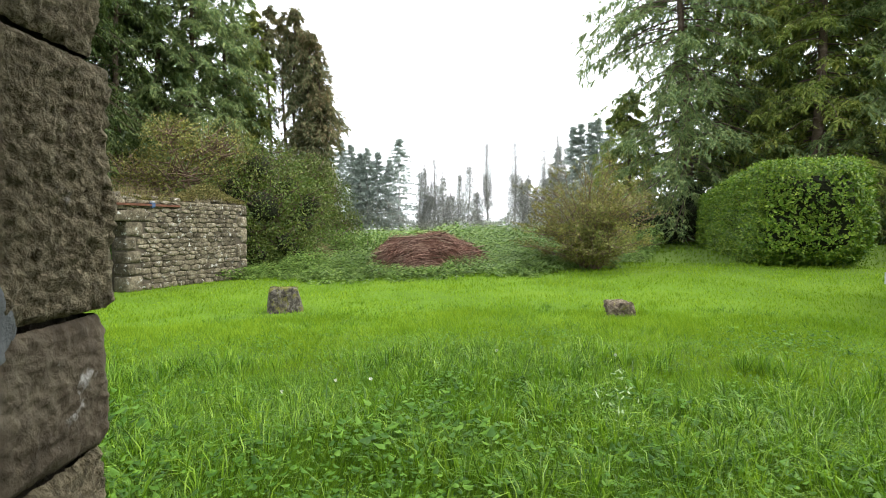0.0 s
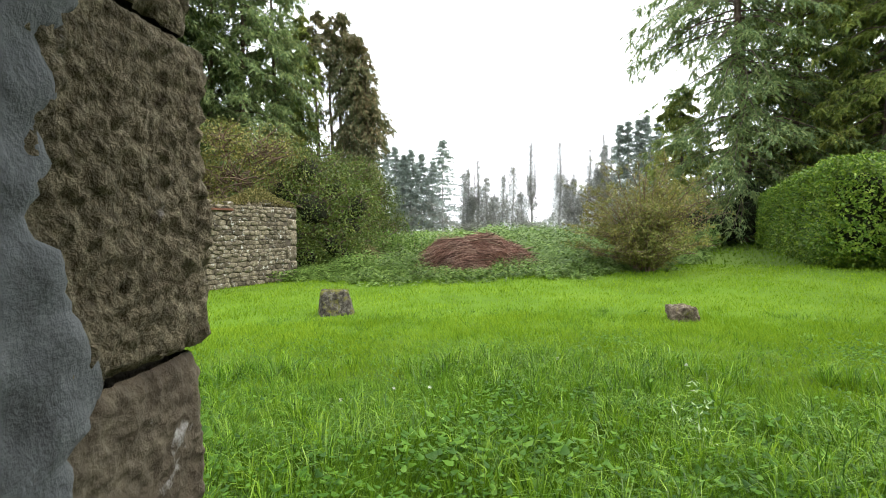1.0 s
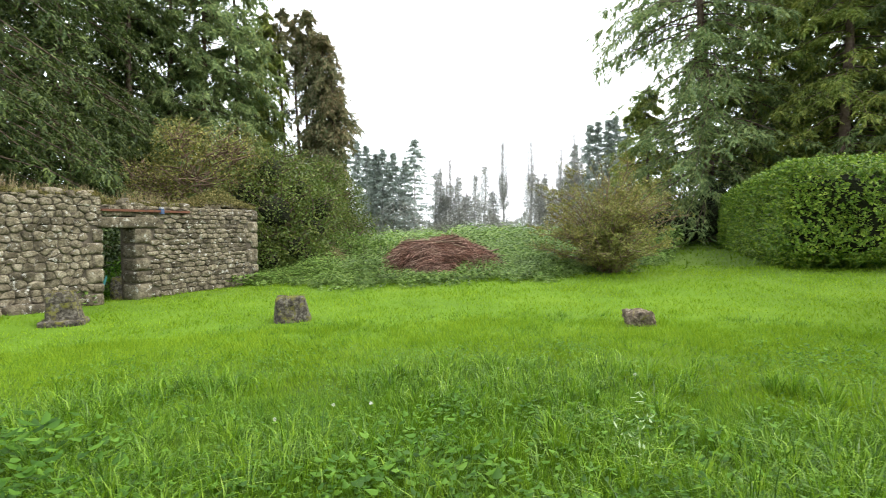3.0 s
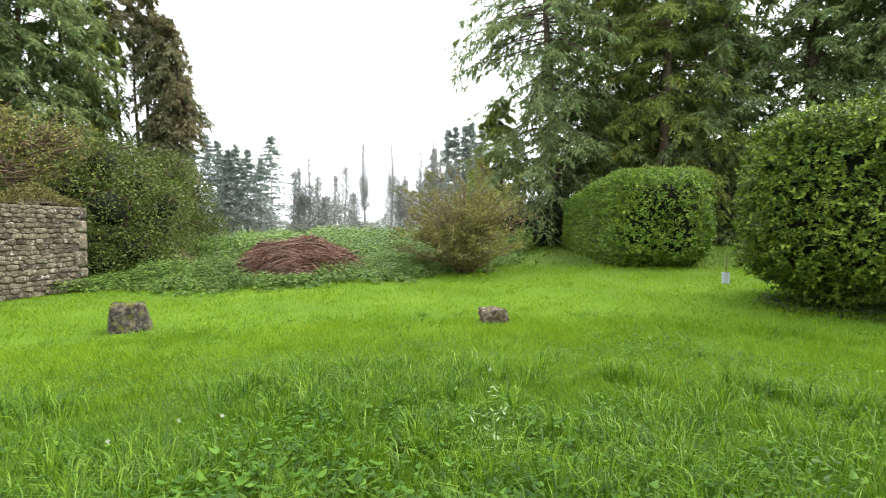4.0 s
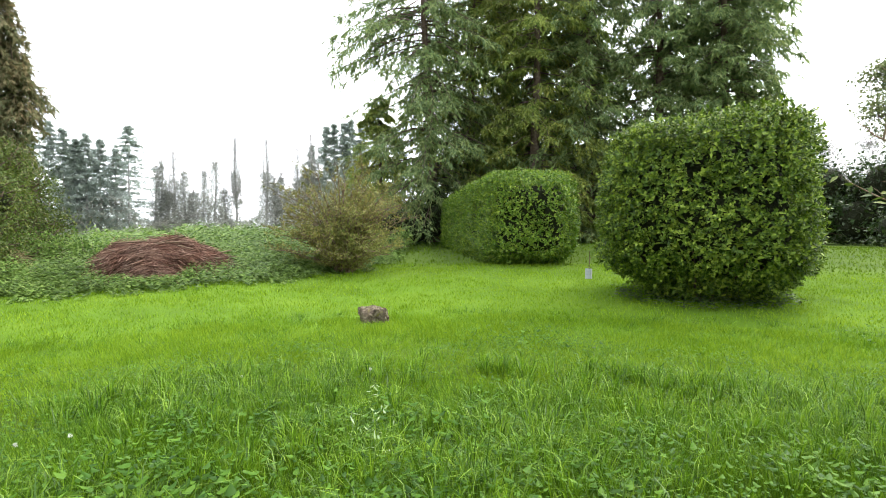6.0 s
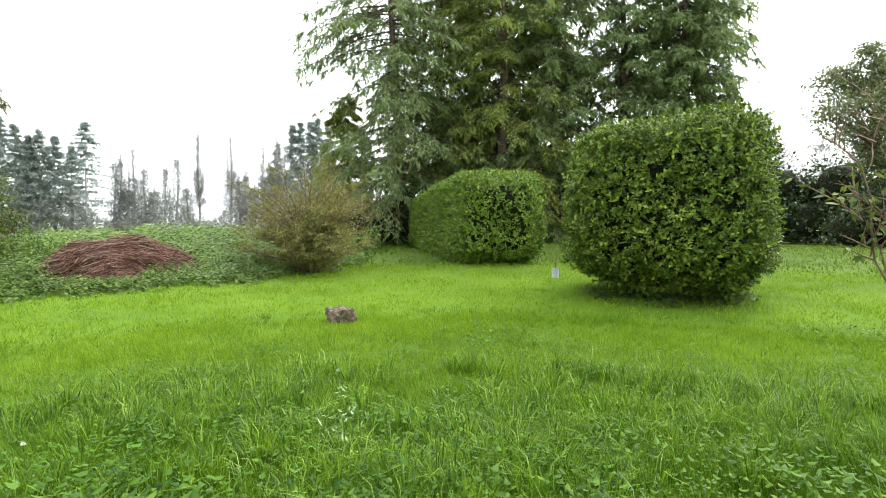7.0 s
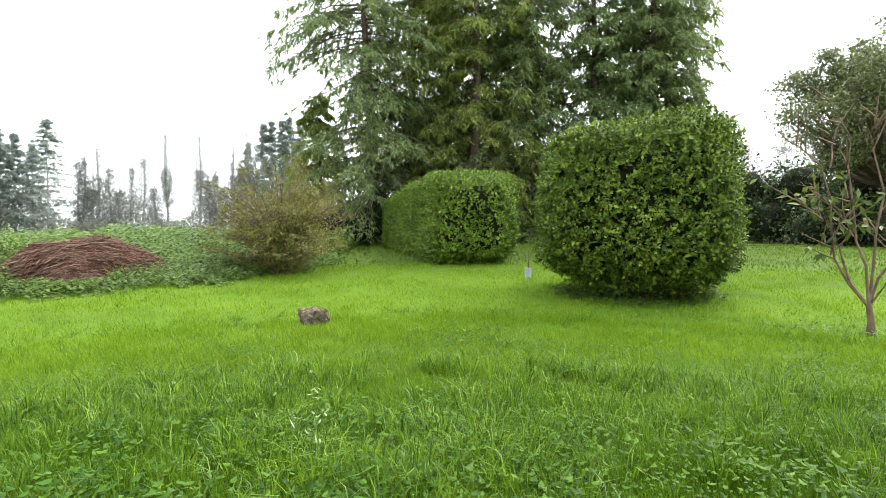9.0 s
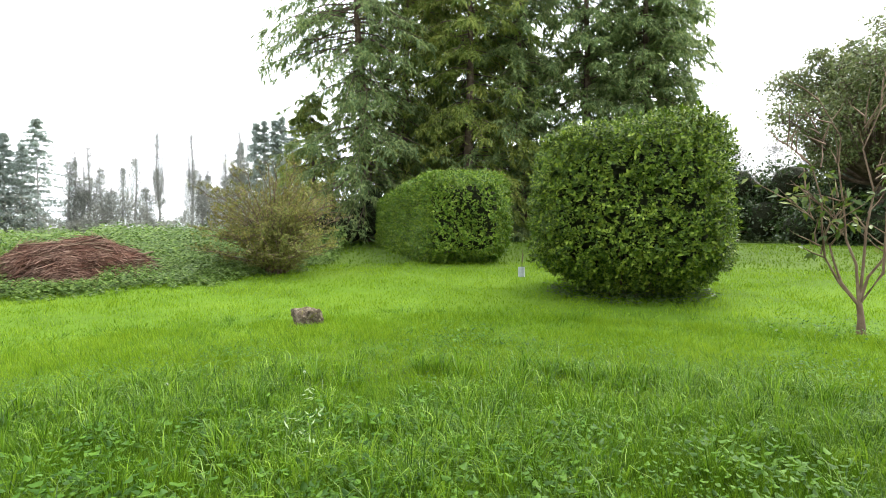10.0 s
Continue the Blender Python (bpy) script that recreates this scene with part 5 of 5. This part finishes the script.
# turf, moss and dry stalks on top of the wall
n = 15000
u, d = uni(U0, U1, n), uni(0.0, 0.5, n)
hump = 0.04 + 0.08 * (0.5 + 0.5 * wob(u, d, 2.3)) + 0.45 * np.exp(-((u - 6.5) / 0.8) ** 2)
pos = np.stack([u, d, np.where(u > DOOR0, WALL_H, WALL_L) + hump * np.sin(np.clip(d / 0.5, 0, 1) * np.pi * 0.85 + 0.25) * uni(0.5, 1.0, n)], 1)
g = Geo()
wy = sphere_ways(n) + np.array([0, -0.2, 0.4])
rhombi(g, pos, wy, sphere_ways(n), uni(0.04, 0.11, n), uni(0.012, 0.03, n))
turf = tagged(link("wall_turf", g.mesh("wall_turf"), MOSS_TURF, at=wall_at(0, 0, 0)), "yellow-green moss and turf on the wall top", "moss", kind="stuff")
turf.rotation_euler = (0, 0, WTURN)
n = 1500
u = uni(U0, U1 - 0.6, n)
a = uni(0, 6.28, n)
g = Geo()
blades(g, np.stack([u, uni(0.05, 0.45, n), np.where(u > DOOR0, WALL_H, WALL_L) + 0.03], 1), np.stack([np.cos(a), np.sin(a), 0 * a], 1), uni(0.08, 0.32, n) * (1 + 0.6 * (wob(u, u * 0, 1.9) > 0.4)), uni(0.004, 0.009, n), uni(0.1, 0.7, n))
st = tagged(link("dry_grass", g.mesh("dry_grass"), DRY, at=wall_at(0, 0, 0)), "dry straw-coloured grass along the wall top", "grass", kind="stuff")
st.rotation_euler = (0, 0, WTURN)

# small lamp on the iron beam
lamp = thing("wall_lamp", wall_at(DOOR0 + 1.42, 0.04, 2.105), "small blue and white lamp on the iron beam", "lamp", turn=WTURN)
link("housing", box_mesh("housing", (-0.055, -0.05, -0.09), (0.055, 0.05, 0.03), 0.012), PLASTIC_BLUE, lamp)
link("cover", box_mesh("cover", (-0.05, -0.045, 0.034), (0.05, 0.045, 0.07), 0.014), PLASTIC_WHITE, lamp)

# in the doorway: an upright stone, ferns, a hose, dark growth behind
me = rock_mesh("upright_stone", (0.3, 0.26, 0.6), 0.03, 41, 6, 0.9, 6)
ob = tagged(link("upright_stone", me, MOSSSTONE, at=wall_at(3.95 - 0.05, -0.62, 0.26)), "rough upright stone standing in the doorway", "stone")
ob.rotation_euler = (0, 0, WTURN)
g = Geo()
k = np.linspace(0, 1, 9)
for i in range(3):
    a, b = wall_at(3.3, -0.55 - 0.05 * i, 0.06), wall_at(3.75, -0.8, 0.55)
    P = np.array(a) + (np.array(b) - np.array(a)) * k[:, None] + np.stack([0 * k, 0 * k, -0.12 * np.sin(k * np.pi) + 0.02 * i], 1)
    tubes(g, P[None], np.full((1, 9), 0.018), 6)
tagged(link("garden_hose", g.mesh("garden_hose", True), HOSE), "teal hose hanging down inside the doorway", "hose")
g = Geo()
n = 900
u, o, zz = uni(3.1, 4.6, n), uni(-1.5, -0.7, n), uni(0.0, 1.0, n)
keep = zz < 0.9 * (0.35 + (u - 3.1) / 1.5 * 0.8)
u, o, zz = u[keep], o[keep], zz[keep]
n = len(u)
pos = np.stack([W0[0] + WD[0] * u + WN[0] * o, W0[1] + WD[1] * u + WN[1] * o, zz], 1)
wy = sphere_ways(n)
rhombi(g, pos, wy, np.cross(wy, sphere_ways(n)), uni(0.08, 0.2, n), uni(0.03, 0.06, n))
tagged(link("fern_growth", g.mesh("fern_growth"), WEED), "ferns and weeds growing inside the ruin", "ferns", kind="stuff")
g = Geo()
n = 9000
u, o, zz = uni(-2.5, 7.6, n), uni(-2.6, -1.3, n), uni(0.0, 2.3, n)
pos = np.stack([W0[0] + WD[0] * u + WN[0] * o, W0[1] + WD[1] * u + WN[1] * o, zz], 1)
wy = sphere_ways(n)
rhombi(g, pos, wy, np.cross(wy, sphere_ways(n)), uni(0.09, 0.16, n), uni(0.05, 0.1, n))
tagged(link("ivy_growth", g.mesh("ivy_growth"), IVY), "dark ivy filling the inside of the ruin", "ivy", kind="stuff")
# nettles at the wall's foot
g = Geo()
for u, n in ((7.4, 160), (6.9, 90), (-1.2, 90), (2.6, 25)):
    p = W0 + WD * u + WN * 0.22
    weed_patch(g, p[0], p[1], 0.16, n, 0.1, 0.32)
tagged(link("wall_foot_weeds", g.mesh("wall_foot_weeds"), NETTLE), "nettles at the foot of the ruined wall", "weeds", kind="stuff")

# ---- the barn doorway through which the lawn is seen ----
JX, JY0, JY1 = -0.598, 0.24, 0.692
for nm, lo, hi in (("wall_front_left", (-3.6, JY0, -0.1), (JX - 0.42, JY1 - 0.01, 2.95)), ("wall_front_right", (2.9, JY0, -0.1), (5.6, JY1, 2.95)), ("wall_front_top", (JX - 0.42, JY0, 2.87), (2.9, JY1 - 0.01, 2.95)),
                   ("wall_west", (-3.6, -4.4, -0.1), (-3.15, JY0, 2.95)), ("wall_east", (5.15, -4.4, -0.1), (5.6, JY0, 2.95)), ("wall_south", (-3.6, -4.85, -0.1), (5.6, -4.4, 2.95))):
    tagged(link(nm, box_mesh(nm, lo, hi, 0.01), PLASTER), "grey rendered stone barn wall", "wall", kind="structure")
tagged(link("ceiling", box_mesh("ceiling", (-3.7, -4.95, 2.955), (5.7, 0.9, 3.05)), TIMBER), "dark boarded barn ceiling", "ceiling", kind="structure")
tagged(link("floor", box_mesh("floor", (-3.15, -4.4, 0.0), (5.15, JY0, 0.03)), MORTAR), "beaten earth barn floor", "floor", kind="structure")
tagged(link("door_lintel", box_mesh("door_lintel", (JX - 0.4, JY0 + 0.02, 2.65), (3.2, JY1 - 0.03, 2.868), 0.02), TIMBER), "old timber lintel over the barn doorway", "lintel", kind="structure")
jamb = tagged(new("door_jamb"), "weathered dressed-stone jamb of the barn doorway", "door jamb", kind="structure")


def jamb_stone(z0, z1, rough, seed, material, push=0.0, cut=0.0, cuts=24):
    """One block of the jamb: a rough face turned round a worn arris, set back at its joints."""
    nu, nz = int(cuts * 1.3) + 12, cuts + 10
    x1, y1, y0, x0, rad = JX + push, JY1 + cut, JY0 + 0.02, JX - 0.42, 0.022
    us = np.concatenate([np.linspace(y0, y1 - rad, int(nu * 0.75)), y1 - rad + np.linspace(0.1, 1, 8) * rad * 1.57, y1 + 0.57 * rad + np.linspace(0.05, 1, int(nu * 0.3)) ** 1.5 * 0.38])
    zs = np.linspace(z0 + 0.004, z1 - 0.004, nz)
    o = Vector((seed * 3.1, seed * 7.7, seed))
    V = []
    for u in us:
        if u <= y1 - rad:
            p, nr = Vector((x1, u, 0)), Vector((1, 0, 0))
        elif u <= y1 + 0.57 * rad:
            a = (u - (y1 - rad)) / rad
            nr = Vector((math.cos(a), math.sin(a), 0))
            p = Vector((x1 - rad, y1 - rad, 0)) + nr * rad
        else:
            p, nr = Vector((x1 - rad - (u - y1 - 0.57 * rad), y1, 0)), Vector((0, 1, 0))
        for z in zs:
            e = min(z - z0, z1 - z)
            back = 0.02 * math.exp(-e / 0.006)
            q = Vector((p.x, p.y, z))
            d = 0.5 * noise.noise(q * 6 + o) + 0.45 * noise.noise(q * 19 + o) + 0.75 * noise.noise(q * 62 + o) + 0.4 * noise.noise(q * 130 + o)
            chip = max(0.0, noise.noise(q * 11 - o) - 0.1) * 0.05 * math.exp(-abs(u - y1) / 0.03)
            V.append(q + nr * (d * rough - back - chip))
    nV = len(zs)
    F = [(a * nV + b, (a + 1) * nV + b, (a + 1) * nV + b + 1, a * nV + b + 1) for a in range(len(us) - 1) for b in range(nV - 1)]
    me = mesh_np("jamb_block", np.array(V), np.array(F), True)
    link("jamb_block", me, material, jamb)


link("jamb_core", box_mesh("jamb_core", (JX - 0.42, JY0 + 0.02, -0.05), (JX - 0.035, JY1 - 0.035, 2.65)), MORTAR, jamb)
for z0, z1, rough, mat, push, cut, cuts in ((-0.05, 0.6, 0.006, JAMB_DARK, 0, 0, 20), (0.6, 0.94, 0.009, JAMB, 0, -0.008, 20), (0.94, 1.188, 0.01, JAMB, 0.0, -0.012, 50), (1.188, 1.394, 0.006, JAMB_DARK, 0.002, -0.008, 70),
                                            (1.394, 1.768, 0.011, JAMB, 0.003, 0.0, 95), (1.768, 2.1, 0.01, JAMB, 0.0, -0.016, 60), (2.1, 2.65, 0.008, JAMB_DARK, 0, 0, 20)):
    jamb_stone(z0, z1, rough, z1 * 3 + 1, mat, push, cut, cuts)
# render lapping unevenly over the back of the jamb
g = Geo()
ys, zs = np.linspace(0, 1, 40), np.linspace(0.0, 2.65, 300)
edge = np.array([0.448 + 0.04 * noise.noise(Vector((z * 6, 1, 0))) + 0.035 * noise.noise(Vector((z * 21, 2, 0))) + 0.018 * noise.noise(Vector((z * 70, 3, 0))) for z in zs])
edge += 0.06 * np.exp(-((zs - 1.395) / 0.05) ** 2) + 0.04 * np.exp(-((zs - 1.77) / 0.04) ** 2)
YY = JY0 - 0.01 + ys[:, None] * (edge[None] - JY0 + 0.01)
ZZ = np.broadcast_to(zs[None], YY.shape)
XX = JX + 0.014 * (1 - ys[:, None] ** 8) - 0.02 * ys[:, None] ** 14 + 0.004 * wob(YY, ZZ, 31) + 0.003 * wob(YY, ZZ, 77, 1)
idx = np.arange(YY.size).reshape(YY.shape)
g.add(np.stack([XX, YY, ZZ], -1), np.stack([idx[:-1, :-1], idx[1:, :-1], idx[1:, 1:], idx[:-1, 1:]], -1).reshape(-1, 4))
V = np.stack([np.full(YY.shape, JX - 0.05), YY, ZZ], -1)
b = np.concatenate([idx[:, 0], idx[-1, :], idx[::-1, -1], idx[0, ::-1]])
n0 = YY.size
g.v[0] = np.concatenate([g.v[0], V.reshape(-1, 3)])
g.f.append(np.stack([b[:-1], b[1:], b[1:] + n0, b[:-1] + n0], 1))
link("render_coat", g.mesh("render_coat", True), PLASTER, jamb, "rough grey render lapping over the stones")
